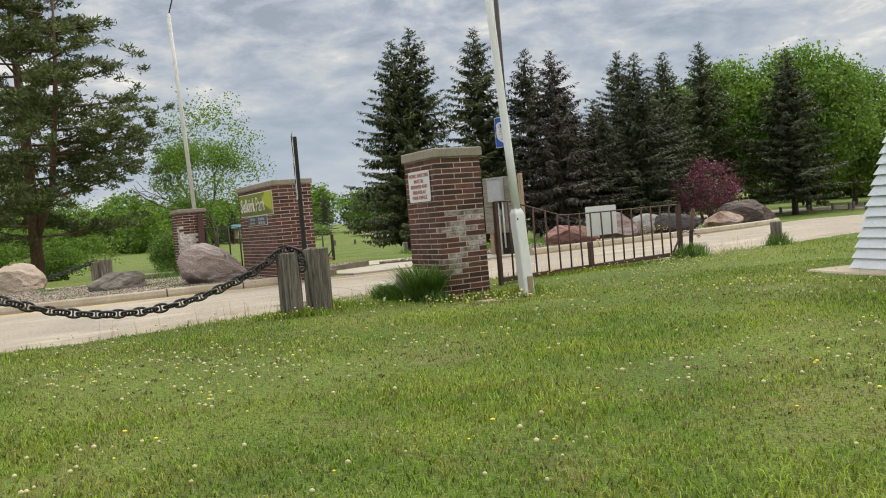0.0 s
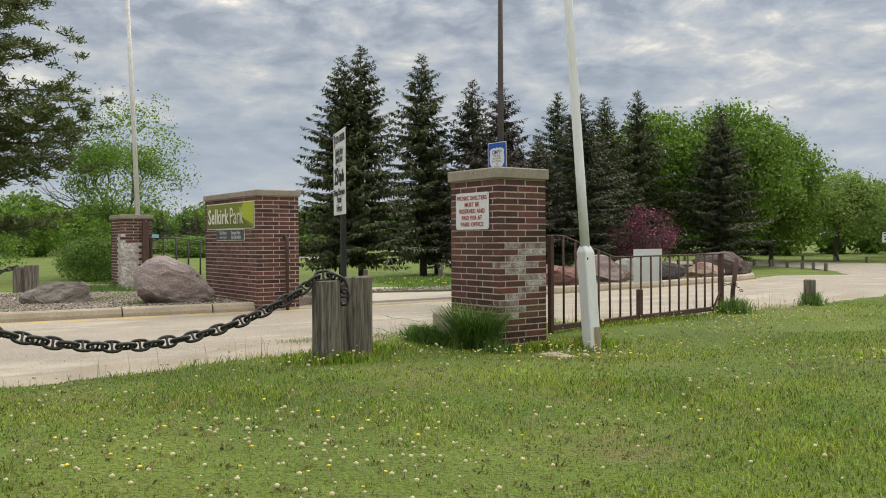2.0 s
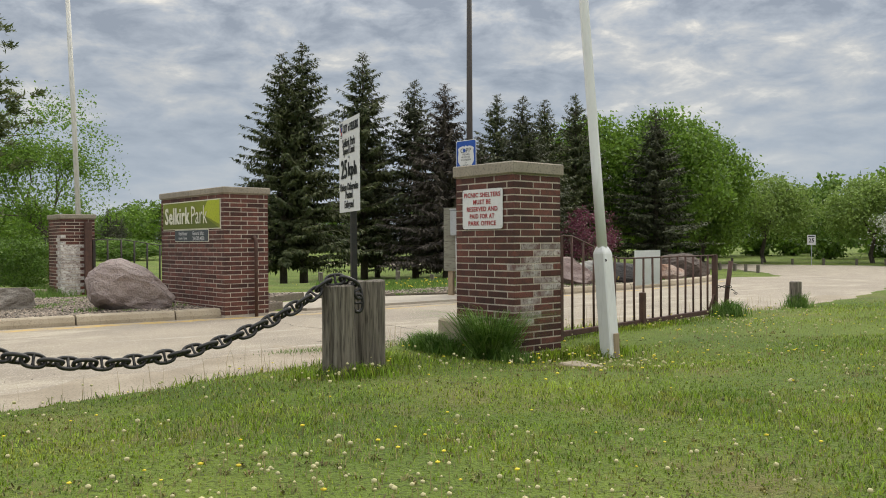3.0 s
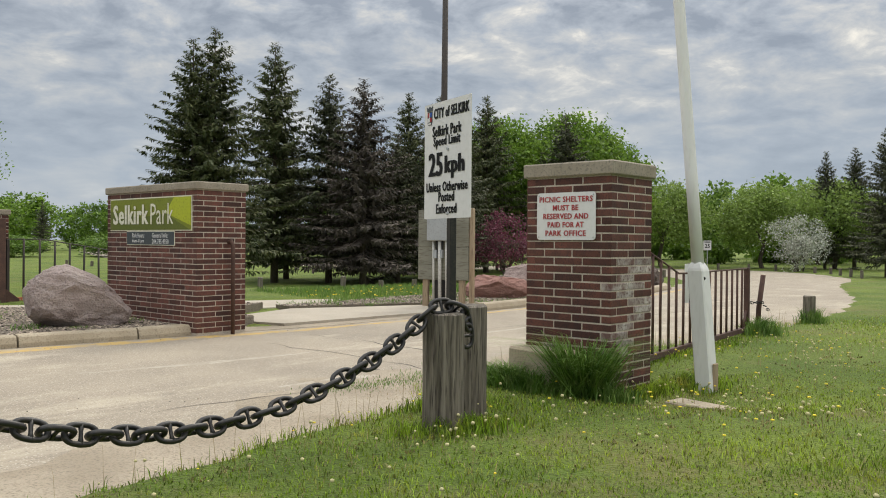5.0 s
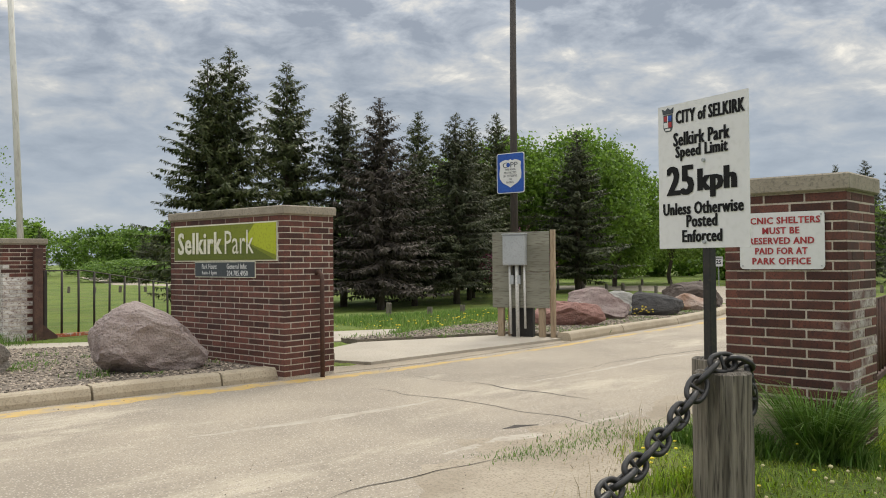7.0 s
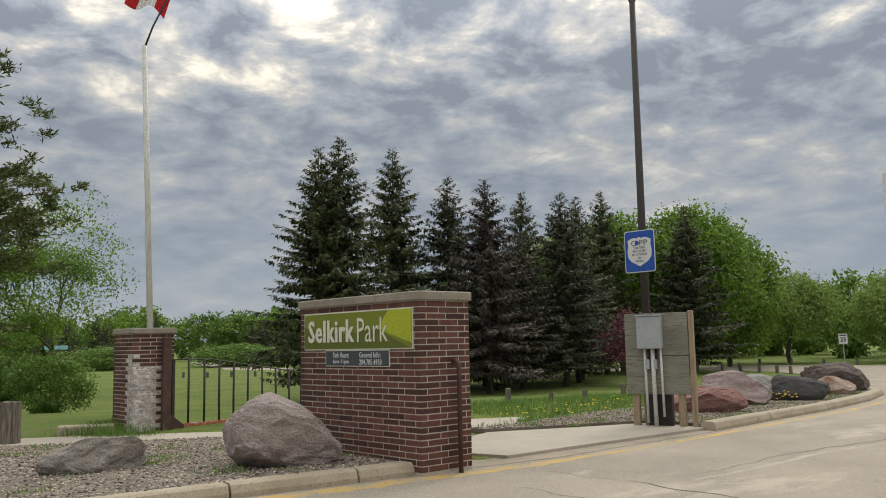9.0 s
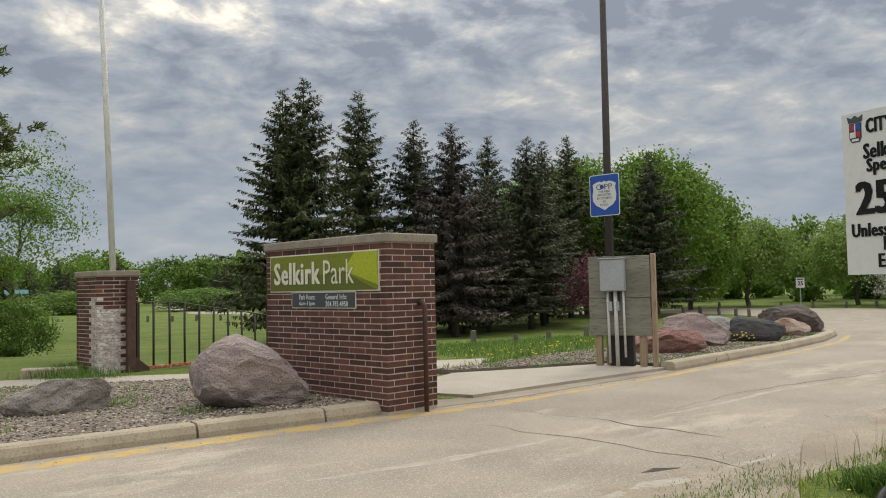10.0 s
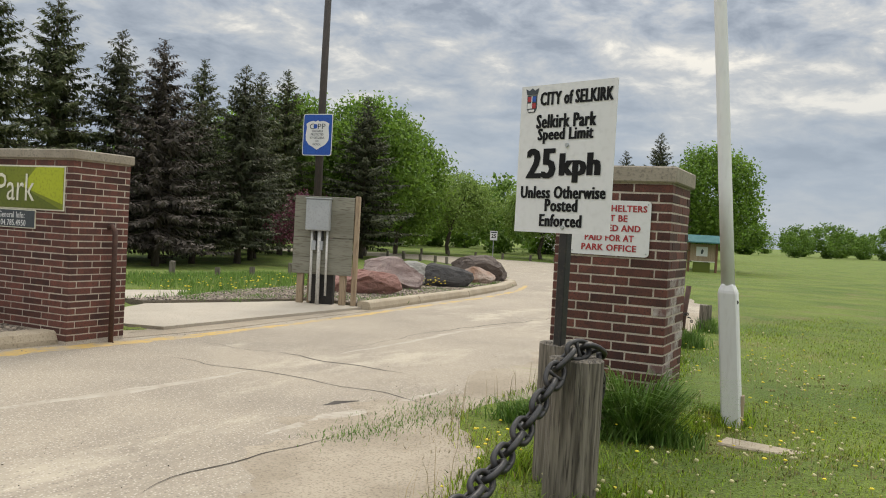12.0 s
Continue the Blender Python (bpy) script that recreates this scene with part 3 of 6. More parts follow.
def strip(name, pts, widths, material, label, category, lift=0.014):
    """A thin irregular mark on the paving."""
    root_pts = [np.array(p, float) for p in pts]
    fine = []
    for i in range(len(root_pts) - 1):
        n = max(2, int(np.linalg.norm(root_pts[i + 1] - root_pts[i]) / 0.12))
        for k in range(n):
            t = (i + k / n) / (len(root_pts) - 1)
            fine.append((root_pts[i] + (root_pts[i + 1] - root_pts[i]) * k / n, t))
    fine.append((root_pts[-1], 1.0))
    v, f = [], []
    for i, (p, t) in enumerate(fine):
        d = fine[min(i + 1, len(fine) - 1)][0] - fine[max(i - 1, 0)][0]
        d = d / np.linalg.norm(d)
        n = np.array([-d[1], d[0]])
        w = np.interp(t, np.linspace(0, 1, len(widths)), widths)
        q = p + n * (random.uniform(-0.25, 0.25) * min(w, 0.05) + (0.035 * math.sin(i * 0.9) * math.sin(i * 0.23 + 1) + random.uniform(-0.012, 0.012) if w < 0.05 else 0))
        for s in (-1, 1):
            e = q + n * s * w / 2 * random.uniform(0.7, 1.25)
            v.append((e[0], e[1], gzf(e[0], e[1]) + lift))
        if i:
            f.append((2 * i - 2, 2 * i - 1, 2 * i + 1, 2 * i))
    return tagged(raw(name, v, f, material), label, category, kind="structure")


strip("yellow_line_left", [(-10, 13.15), (-6.3, 14.72), (-4.6, 15.5), (-3.3, 16.0), (-1.7, 16.65), (-0.3, 17.4), (1.7, 18.55), (3.9, 19.95), (6, 21.2), (8.5, 23.0), (10.3, 24.8)],
      [0.26, 0.30, 0.26, 0.12, 0.16, 0.15, 0.12], M["yellow"], "faded yellow edge line on the road", "road marking", 0.0012)
CRACK = "dark crack in the asphalt"
strip("crack_1", [(-2.4, 15.23), (-2.13, 14.65), (-1.79, 14.18), (-1.5, 13.47), (-1.24, 12.96), (-1.14, 12.39)], [0.006, 0.012, 0.020, 0.010, 0.018, 0.005], M["crack"], CRACK, "crack", 0.002)
strip("crack_2", [(-1.22, 15.25), (-1.06, 14.7), (-0.81, 14.3), (-0.58, 13.73)], [0.006, 0.030, 0.026, 0.006], M["crack"], CRACK, "crack", 0.002)
strip("crack_3", [(-1.03, 15.18), (0.01, 15.51), (1.37, 16.35), (2.73, 16.89), (4.56, 17.49), (7.0, 18.8)], [0.003, 0.006, 0.010, 0.022, 0.016, 0.005], M["crack"], CRACK, "crack", 0.002)
strip("crack_4", [(-3.72, 11.18), (-3.28, 11.47), (-2.77, 11.64), (-2.15, 11.82)], [0.003, 0.012, 0.010, 0.003], M["crack"], CRACK, "crack", 0.004)
strip("crack_5", [(-1.79, 16.15), (-1.55, 15.65), (-1.3, 15.3)], [0.004, 0.010, 0.006], M["crack"], CRACK, "crack", 0.002)
strip("crack_6", [(-2.35, 17.0), (-1.6, 17.42), (-0.97, 17.8), (0.2, 18.35)], [0.02, 0.03, 0.024, 0.02], M["crack"], "dark joint between crossing slab and road", "crack", 0.040)
STREAK = "pale worn streak along the asphalt"
strip("streak_1", [(-4.45, 13.25), (-3.9, 13.45), (-3.2, 13.68), (-2.6, 13.95), (-1.95, 14.25)], [0.02, 0.09, 0.15, 0.11, 0.02], M["pale"], STREAK, "road wear", 0.0008)
strip("streak_2", [(-2.7, 12.05), (-2.1, 12.33), (-1.5, 12.5), (-0.6, 12.95)], [0.03, 0.16, 0.13, 0.02], M["pale"], STREAK, "road wear", 0.0008)
strip("streak_4", [(-0.6, 15.0), (0.6, 15.6), (1.9, 16.35), (3.4, 16.95)], [0.02, 0.09, 0.10, 0.02], M["pale"], STREAK, "road wear", 0.0008)
strip("pothole", [(-1.95, 12.70), (-1.78, 12.76), (-1.60, 12.76)], [0.015, 0.09, 0.02], M["crack"], "small dark pothole in the asphalt", "pothole", 0.002)


def sandy_margin():
    """Bare sandy ground between the asphalt and the turf, with a ragged edge."""
    edge = [np.array(a, float) for a, b in ROAD[3:16]]
    r = random.Random(9)
    v, f, k = [], [], 0
    for i in range(len(edge) - 1):
        for j in range(12):
            p = edge[i] + (edge[i + 1] - edge[i]) * j / 12
            n = np.array([-0.52, 0.854])
            w = 0.60 + 0.60 * math.exp(-((p[0] + 2.6) / 1.7) ** 2) + 0.22 * math.sin(k * 0.13) + 0.16 * math.sin(k * 0.41) + r.uniform(-0.06, 0.06)
            for t in (-0.5, 0.0, w * 0.6, w):
                q = p + n * t
                v.append((q[0], q[1], gzf(q[0], q[1]) + (0.0015 if t < w else 0.0004)))
            if k:
                for c in range(3):
                    f.append((4 * k - 4 + c, 4 * k + c, 4 * k + c + 1, 4 * k - 3 + c))
            k += 1
    return tagged(raw("sandy_margin", v, f, M["sand"], smooth=True), "bare sandy margin between road and lawn", "road edge", kind="structure")


sandy_margin()


# ---- brickwork ----
COURSE, BRICK, JOINT, BRICK_DEEP = 0.0705, 0.295, 0.0115, 0.095
brick_meshes = {}


def brick_mesh(length, material):
    key = (round(length, 3), material.name)
    if key not in brick_meshes:
        bm = boxed(0, 0, 0, length, BRICK_DEEP, COURSE - JOINT, 0.004)
        me = bpy.data.meshes.new("brick")
        bm.to_mesh(me)
        bm.free()
        me.materials.append(material)
        brick_meshes[key] = me
    return brick_meshes[key]


def course_lengths(total):
    """Bricks of one course on a face: stretchers from the corner, the last cut to fit."""
    out, x = [], 0.0
    while x < total - 0.02:
        ln = min(BRICK - JOINT, total - x)
        if total - x - ln < 0.06:
            ln = total - x
        out.append((x, ln))
        x += ln + JOINT
    return out


def brick_pier(name, corner, angle, depth, length, z0, z1, cap_h, label, pale=None, cap_segments=1, pale_mat="brickpale", over=0.03):
    """A brick pier: its front runs from the corner along local y, its flank along local x."""
    root = empty(name, pose(corner[0], corner[1], 0, 0, 0, angle), label, "brick pier")
    o = over
    top = z1 - cap_h
    part("mortar_core", boxed(o + 0.004, o + 0.004, z0 - 0.1, o + depth - 0.004, o + length - 0.004, top), M["mortar"], root, "pale mortar core")
    bm_rest = bmesh.new()
    n = int(round((top - z0) / COURSE))
    step = (top - z0) / n
    for i in range(n):
        z = z0 + i * step
        odd = i % 2
        # flank, then front
        lap = BRICK_DEEP + JOINT
        for x, ln in course_lengths(depth - (0 if odd else lap)):
            x += 0 if odd else lap
            me = brick_mesh(ln, M[pale_mat] if pale and pale("flank", x + ln / 2, z - z0) else M["brick"])
            b = new("brick", me)
            b.parent = root
            b.matrix_basis = pose(o + x, o + random.uniform(-0.002, 0.002), z)
        start = lap if odd else 0
        for y, ln in course_lengths(length - start):
            me = brick_mesh(ln, M[pale_mat] if pale and pale("front", y, z - z0) else M["brick"])
            b = new("brick", me)
            b.parent = root
            b.matrix_basis = pose(o + BRICK_DEEP + random.uniform(-0.002, 0.002), o + start + y, z, 0, 0, 90)
        # the far sides, joined
        for x, ln in course_lengths(depth):
            box(bm_rest, o + x, o + length - 0.09, z, o + x + ln, o + length, z + step - JOINT)
        for y, ln in course_lengths(length - 0.24):
            box(bm_rest, o + depth - 0.09, o + 0.12 + y, z, o + depth, o + 0.12 + y + ln, z + step - JOINT)
    rest = part("back_brickwork", bm_rest, M["brick"], root)
    tagged(rest, kind="stuff")
    seg = (length + 2 * o) / cap_segments
    for k in range(cap_segments):
        part("cap_stone", boxed(0, k * seg + (0.003 if k else 0), top, depth + 2 * o, (k + 1) * seg - (0.003 if k < cap_segments - 1 else 0), z1, 0.012, 0.002), M["cap"], root, "pale cast stone cap")
    return root


def text_mesh(name, body, width, height, m, material, parent, bold=0.0, fat=0.0):
    """Lettering fitted into width x height, on local xz, facing -y; fat broadens the upright strokes."""
    cu = bpy.data.curves.new(name, "FONT")
    cu.body = body
    cu.resolution_u = 2
    cu.offset = bold
    cu.space_character = 1.09 if fat else 1.0
    tmp = new(name, cu)
    me = bpy.data.meshes.new_from_object(tmp.evaluated_get(bpy.context.evaluated_depsgraph_get()))
    bpy.data.objects.remove(tmp)
    co = np.array([v.co[:] for v in me.vertices])
    lo, hi = co.min(0), co.max(0)
    k = height / (hi[1] - lo[1])
    kx = (width - 2 * fat) / (hi[0] - lo[0])
    for v in me.vertices:
        v.co = Vector(((v.co.x - (lo[0] + hi[0]) / 2) * kx, 0, (v.co.y - (lo[1] + hi[1]) / 2) * k))
    if fat:
        bm = bmesh.new()
        bm.from_mesh(me)
        first = list(bm.verts) + list(bm.edges) + list(bm.faces)
        for i, dx in enumerate((-fat, fat)):
            twin = bmesh.ops.duplicate(bm, geom=first)["geom"]
            bmesh.ops.translate(bm, verts=[v for v in twin if isinstance(v, bmesh.types.BMVert)], vec=(dx, -0.0004 * (i + 1), 0))
        bm.to_mesh(me)
        bm.free()
    me.materials.clear()
    me.materials.append(material)
    me.name = name
    ob = new(name, me)
    ob.parent = parent
    ob.matrix_basis = m
    return ob


def plate(w, h, d=0.004, r=0.015):
    """A sheet metal plate with rounded corners on local xz, front at y = 0, back at y = d."""
    bm = bmesh.new()
    pts = []
    for cx, cz, a0 in ((w / 2 - r, h / 2 - r, 0), (-w / 2 + r, h / 2 - r, 90), (-w / 2 + r, -h / 2 + r, 180), (w / 2 - r, -h / 2 + r, 270)):
        for k in range(4):
            a = radians(a0 + 30 * k)
            pts.append((cx + r * math.cos(a), cz + r * math.sin(a)))
    f = bm.faces.new([bm.verts.new((x, 0, z)) for x, z in pts])
    r2 = bmesh.ops.extrude_face_region(bm, geom=[f])
    bmesh.ops.translate(bm, verts=[v for v in r2["geom"] if isinstance(v, bmesh.types.BMVert)], vec=(0, d, 0))
    bmesh.ops.recalc_face_normals(bm, faces=bm.faces)
    return bm


def poly_plate(pts, d=0.002):
    bm = bmesh.new()
    f = bm.faces.new([bm.verts.new((x, 0, z)) for x, z in pts])
    r2 = bmesh.ops.extrude_face_region(bm, geom=[f])
    bmesh.ops.translate(bm, verts=[v for v in r2["geom"] if isinstance(v, bmesh.types.BMVert)], vec=(0, d, 0))
    bmesh.ops.recalc_face_normals(bm, faces=bm.faces)
    return bm


PIER = (-0.045, 10.978)
# pale salt bloom low on the flank of the pier and over the far pier
bloom = lambda face, s, h: face == "flank" and 0.25 < h < 1.15 and noise.noise((s * 4, h * 5, 1.7)) > -0.06 and s > 0.12 or (face == "front" and h < 0.42 and noise.noise((s * 3, h * 6, 4.2)) > 0.2)
bloom_far = lambda face, s, h: (face == "flank" and s < 0.5 and h < 1.15 + 0.15 * noise.noise((s * 5, h * 4, 0.3))) or (face == "front" and s < 0.12 and h < 1.3)
pier_right = brick_pier("brick_pier", PIER, 29.0, 0.705, 0.885, 0.30, 2.335, 0.125, "dark red brick pier with stone cap and salt bloom in grass", bloom)
wall_left = brick_pier("brick_sign_wall", (-3.20, 16.14), 29.5, 0.76, 2.44, 0.40, 2.40, 0.105, "long dark red brick wall with a stone cap carrying the park sign", None, 2)
pier_far = brick_pier("brick_pier", (-7.06, 22.45), 28.0, 0.72, 1.0, 0.38, 2.19, 0.10, "weathered brick pier with whitened lower bricks beside the rear gate", bloom_far, 1, "whitewash")


def face_pose(corner, angle, x, y, z):
    """A pose on the front of a pier: local x runs from its far end to its corner, facing outwards along local -y."""
    m = pose(corner[0], corner[1], 0, 0, 0, angle) @ pose(x, y, z, 0, 0, -90)
    return m


# ---- signs ----
def park_sign():
    m = face_pose((-3.20, 16.14), 29.5, 0.02, 1.25, 1.985)
    W, H = 2.22, 0.47
    root = empty("park_sign", m, "olive and lime green park name board on the brick wall", "sign")
    part("border", plate(W, H, 0.02, 0.004), M["cream"], root, "cream edge")
    part("panel", plate(W - 0.03, H - 0.03, 0.006, 0.004), M["green"], root).matrix_basis = pose(0, -0.004, 0)
    w, h = (W - 0.03) / 2, (H - 0.03) / 2
    part("lime_facet", poly_plate([(w, h), (w, -h * 0.75), (w * 0.42, h * 0.05), (w * 0.62, h)]), M["lime"], root, "lime green facet").matrix_basis = pose(0, -0.007, 0)
    part("dark_facet", poly_plate([(-w, -h), (-w, h * 0.25), (-w * 0.2, -h * 0.2), (w * 0.42, h * 0.02), (w * 0.98, -h)]), M["dkgreen"], root, "dark olive facet").matrix_basis = pose(0, -0.007, 0)
    text_mesh("lettering", "Selkirk", 1.02, 0.285, pose(-0.495, -0.012, 0.0), M["cream"], root, 0.016, 0.009)
    text_mesh("lettering", "Park", 0.60, 0.29, pose(0.37, -0.012, 0.0), M["cream"], root, 0.0)
    return root


def hours_sign():
    m = face_pose((-3.20, 16.14), 29.5, 0.022, 1.22, 1.648)
    root = empty("hours_sign", m, "small dark slate sign with park hours and phone number", "sign")
    part("border", plate(1.30, 0.20, 0.012, 0.004), M["cream"], root, "cream edge")
    part("panel", plate(1.28, 0.18, 0.006, 0.004), M["slate"], root).matrix_basis = pose(0, -0.004, 0)
    for body, w, x, z in (("Park Hours:", 0.34, -0.31, 0.04), ("6am-11pm", 0.33, -0.315, -0.045), ("General Info:", 0.42, 0.28, 0.04), ("204.785.4950", 0.44, 0.29, -0.045)):
        text_mesh("lettering", body, w, 0.065, pose(x, -0.006, z), M["white"], root, 0.004, 0.0016)
    return root


def picnic_sign():
    m = face_pose(PIER, 29.0, 0.015, 0.485, 1.86)
    root = empty("picnic_sign", m, "white metal notice with red lettering on the brick pier", "sign")
    part("panel", plate(0.615, 0.42, 0.006, 0.03), M["white"], root)
    for k, (body, w) in enumerate((("PICNIC SHELTERS", 0.56), ("MUST BE", 0.27), ("RESERVED AND", 0.475), ("PAID FOR AT", 0.38), ("PARK OFFICE", 0.425))):
        text_mesh("lettering", body, w, 0.050, pose(0, -0.003, 0.150 - 0.075 * k), M["redink"], root, 0.016, 0.0016)
    for x in (-0.285, 0.285):
        for z in (-0.185, 0.185):
            part("screw", tubed([(x, -0.004, z), (x, 0.004, z)], 0.006, 6), M["greybox"], root)
    return root


def speed_sign():
    ang = math.degrees(math.atan2(10.013 - 10.65, -1.691 + 1.815))
    m = pose(-1.754, 10.332, 0, 0, 0, ang)
    root = empty("speed_sign", m, "white park speed limit sign on a black steel post", "sign")
    z0, z1 = 1.79, 2.622
    W, H = 0.65, z1 - z0
    zc = (z0 + z1) / 2
    part("panel", plate(W, H, 0.004, 0.004), M["white"], root).matrix_basis = pose(0, 0, zc)
    rows = (("CITY of SELKIRK", 0.49, 0.075, 0.06, 0.905), ("Selkirk Park", 0.41, 0.078, 0.0, 0.752), ("Speed Limit", 0.38, 0.088, 0.0, 0.652), ("25", 0.21, 0.205 * H, -0.155, 0.467), ("kph", 0.275, 0.195 * H, 0.11, 0.434),
            ("Unless Otherwise", 0.58, 0.070, 0.0, 0.272), ("Posted", 0.225, 0.070, 0.0, 0.185), ("Enforced", 0.29, 0.070, 0.0, 0.083))
    for body, w, h, x, f in rows:
        text_mesh("lettering", body, w, h, pose(x, -0.003, z0 + f * H), M["black"], root, 0.014, 0.010 if body in ("25", "kph") else 0.0038)
    cz = z0 + 0.885 * H
    shield = [(-0.035, 0.042), (0.035, 0.042), (0.035, -0.035), (0.022, -0.056), (-0.022, -0.056), (-0.035, -0.035)]
    crest = part("crest", poly_plate(shield), M["slate"], root, "small quartered red, white and blue crest under a crown")
    crest.matrix_basis = pose(-0.245, -0.003, cz)
    for name, x, z, w, h, m in (("crest_field", -0.017, 0.020, 0.026, 0.030, "redink"), ("crest_field", 0.017, 0.020, 0.026, 0.030, "blue"), ("crest_field", -0.017, -0.018, 0.026, 0.030, "white"),
                                ("crest_field", 0.017, -0.018, 0.026, 0.030, "redink"), ("crest_base", 0.0, -0.045, 0.040, 0.012, "white"), ("crest_pale", 0.0, 0.002, 0.006, 0.07, "white")):
        part(name, poly_plate([(-w / 2, -h / 2), (w / 2, -h / 2), (w / 2, h / 2), (-w / 2, h / 2)], 0.001), M[m], crest).matrix_basis = pose(x, -0.002, z)
    part("crest_crown", poly_plate([(-0.038, 0.0), (0.038, 0.0), (0.045, 0.034), (0.02, 0.022), (0, 0.036), (-0.02, 0.022), (-0.045, 0.034)]), M["slate"], root).matrix_basis = pose(-0.245, -0.004, cz + 0.046)
    part("post", boxed(-0.027, 0.006, 0.2, 0.027, 0.058, z1 - 0.06, 0.005), M["blackpaint"], root, "black square steel post").matrix_basis = pose(0.02, 0, 0)
    for f in (0.04, 0.585):
        part("bolt", tubed([(0.02, -0.012, z0 + f * H), (0.02, 0.01, z0 + f * H)], 0.011, 8), M["greybox"], root, "steel bolt")
    return root


park_sign()
hours_sign()
picnic_sign()
speed_sign()


# ---- timber posts and chain ----
def timber_post(x, y, r, z0, z1, label, lean=(0, 0), seed=0, group="timber posts holding the chain", sides=28):
    """A sawn, split and weathered round post."""
    rng = random.Random(seed)
    root = empty("timber_post", pose(x, y, z0, lean[0], lean[1], rng.uniform(0, 90)), label, "post", group)
    bm = bmesh.new()
    h = z1 - z0
    cracks = [rng.uniform(0, 2 * math.pi) for _ in range(5)]
    rings = []
    for k in range(9):
        z = -0.15 + (h + 0.15) * k / 8
        ring = []
        for s in range(sides):
            a = 2 * math.pi * s / sides
            rr = r * (1 + 0.03 * noise.noise((math.cos(a) * 2, math.sin(a) * 2, z * 1.5 + seed)))
            rr -= 0.010 * (s % 2) * (0.4 + 0.6 * noise.noise((a * 3, seed, z * 0.6)))
            for c in cracks:
                d = abs((a - c - 0.12 * noise.noise((z * 2, c, 0)) + math.pi) % (2 * math.pi) - math.pi)
                if d < 0.16:
                    rr -= 0.022 * (1 - d / 0.16)
            ring.append(bm.verts.new((rr * math.cos(a), rr * math.sin(a), z)))
        rings.append(ring)
    for a, b in zip(rings, rings[1:]):
        for s in range(sides):
            bm.faces.new((a[s], a[(s + 1) % sides], b[(s + 1) % sides], b[s]))
    inner = [bm.verts.new((v.co.x * 0.88, v.co.y * 0.88, h + 0.012 + 0.012 * noise.noise(v.co * 9))) for v in rings[-1]]
    for s in range(sides):
        bm.faces.new((rings[-1][s], rings[-1][(s + 1) % sides], inner[(s + 1) % sides], inner[s]))
    mid = bm.verts.new((0, 0, h + 0.008))
    for s in range(sides):
        bm.faces.new((inner[s], inner[(s + 1) % sides], mid))
    part("shaft", bm, M["wood"], root)
    return root


timber_post(-1.88, 10.01, 0.142, 0.36, 1.145, "weathered grey timber post wrapped by the chain", (0, 0), 3)
timber_post(-1.60, 10.37, 0.166, 0.36, 1.165, "thick weathered grey timber post standing behind its twin", (0, 0), 8)
timber_post(-4.76, 8.44, 0.13, 0.25, 0.99, "short weathered timber post at the chain's low end", (0, 0), 5)
timber_post(-9.05, 21.75, 0.16, 0.36, 0.98, "weathered timber post across the road", (0, 0), 11, "timber posts across the road")
timber_post(-8.76, 21.62, 0.15, 0.36, 1.02, "weathered timber post across the road", (0, 0), 12, "timber posts across the road")


def link_mesh():
    """A stud link: an oval ring with a bar across its waist."""
    bm = bmesh.new()
    L, W, r = 0.077, 0.045, 0.0155
    n, s = 20, 7
    rings = []
    for i in range(n):
        a = 2 * math.pi * i / n
        cx, cz = L * math.copysign(abs(math.cos(a)) ** 0.75, math.cos(a)), W * math.copysign(abs(math.sin(a)) ** 0.85, math.sin(a))
        d = Vector((cx, 0, cz)).normalized()
        rings.append([bm.verts.new(Vector((cx, 0, cz)) + r * (math.cos(2 * math.pi * k / s) * d + math.sin(2 * math.pi * k / s) * Vector((0, 1, 0)))) for k in range(s)])
    for i in range(n):
        a, b = rings[i], rings[(i + 1) % n]
        for k in range(s):
            bm.faces.new((a[k], a[(k + 1) % s], b[(k + 1) % s], b[k])).smooth = True
    tube(bm, [(0, 0, -W), (0, 0, -0.015), (0, 0, 0.015), (0, 0, W)], [0.016, 0.010, 0.010, 0.016], 7)
    me = bpy.data.meshes.new("chain_link")
    bm.to_mesh(me)
    bm.free()
    me.materials.append(M["blackpaint"])
    return me


LINK = link_mesh()


def chain(name, pts, label, pitch=0.110):
    """Links laid along a smooth line of points, every second one turned on edge."""
    root = empty(name, pose(*pts[0]), label, "chain")
    P = [Vector(p) for p in pts]
    run, acc = [0.0], 0.0
    for a, b in zip(P, P[1:]):
        acc += (b - a).length
        run.append(acc)
    n = int(acc / pitch)
    arr = np.array([p[:] for p in P])
    at = lambda s: Vector([float(np.interp(s, run, arr[:, k])) for k in range(3)])
    for i in range(n):
        s = (i + 0.5) * acc / n
        c, d = at(s), (at(s + 0.05) - at(s - 0.05)).normalized()
        q = d.to_track_quat("X", "Z").to_matrix().to_4x4()
        ob = new("link", LINK)
        ob.parent = root
        ob.matrix_basis = Matrix.Translation(c - P[0]) @ q @ pose(0, 0, 0, (32 if i % 2 else 122) + random.uniform(-14, 14))
    return root


def sag(a, b, low, n=40):
    """Points of a hanging line from a to b, with its lowest height."""
    a, b = Vector(a), Vector(b)
    da, db = math.sqrt(max(a.z - low, 1e-4)), math.sqrt(max(b.z - low, 1e-4))
    t0 = da / (da + db)
    k = (a.z - low) / t0 ** 2
    return [(*(a.lerp(b, t).xy), low + k * (t - t0) ** 2) for t in [i / n for i in range(n + 1)]]


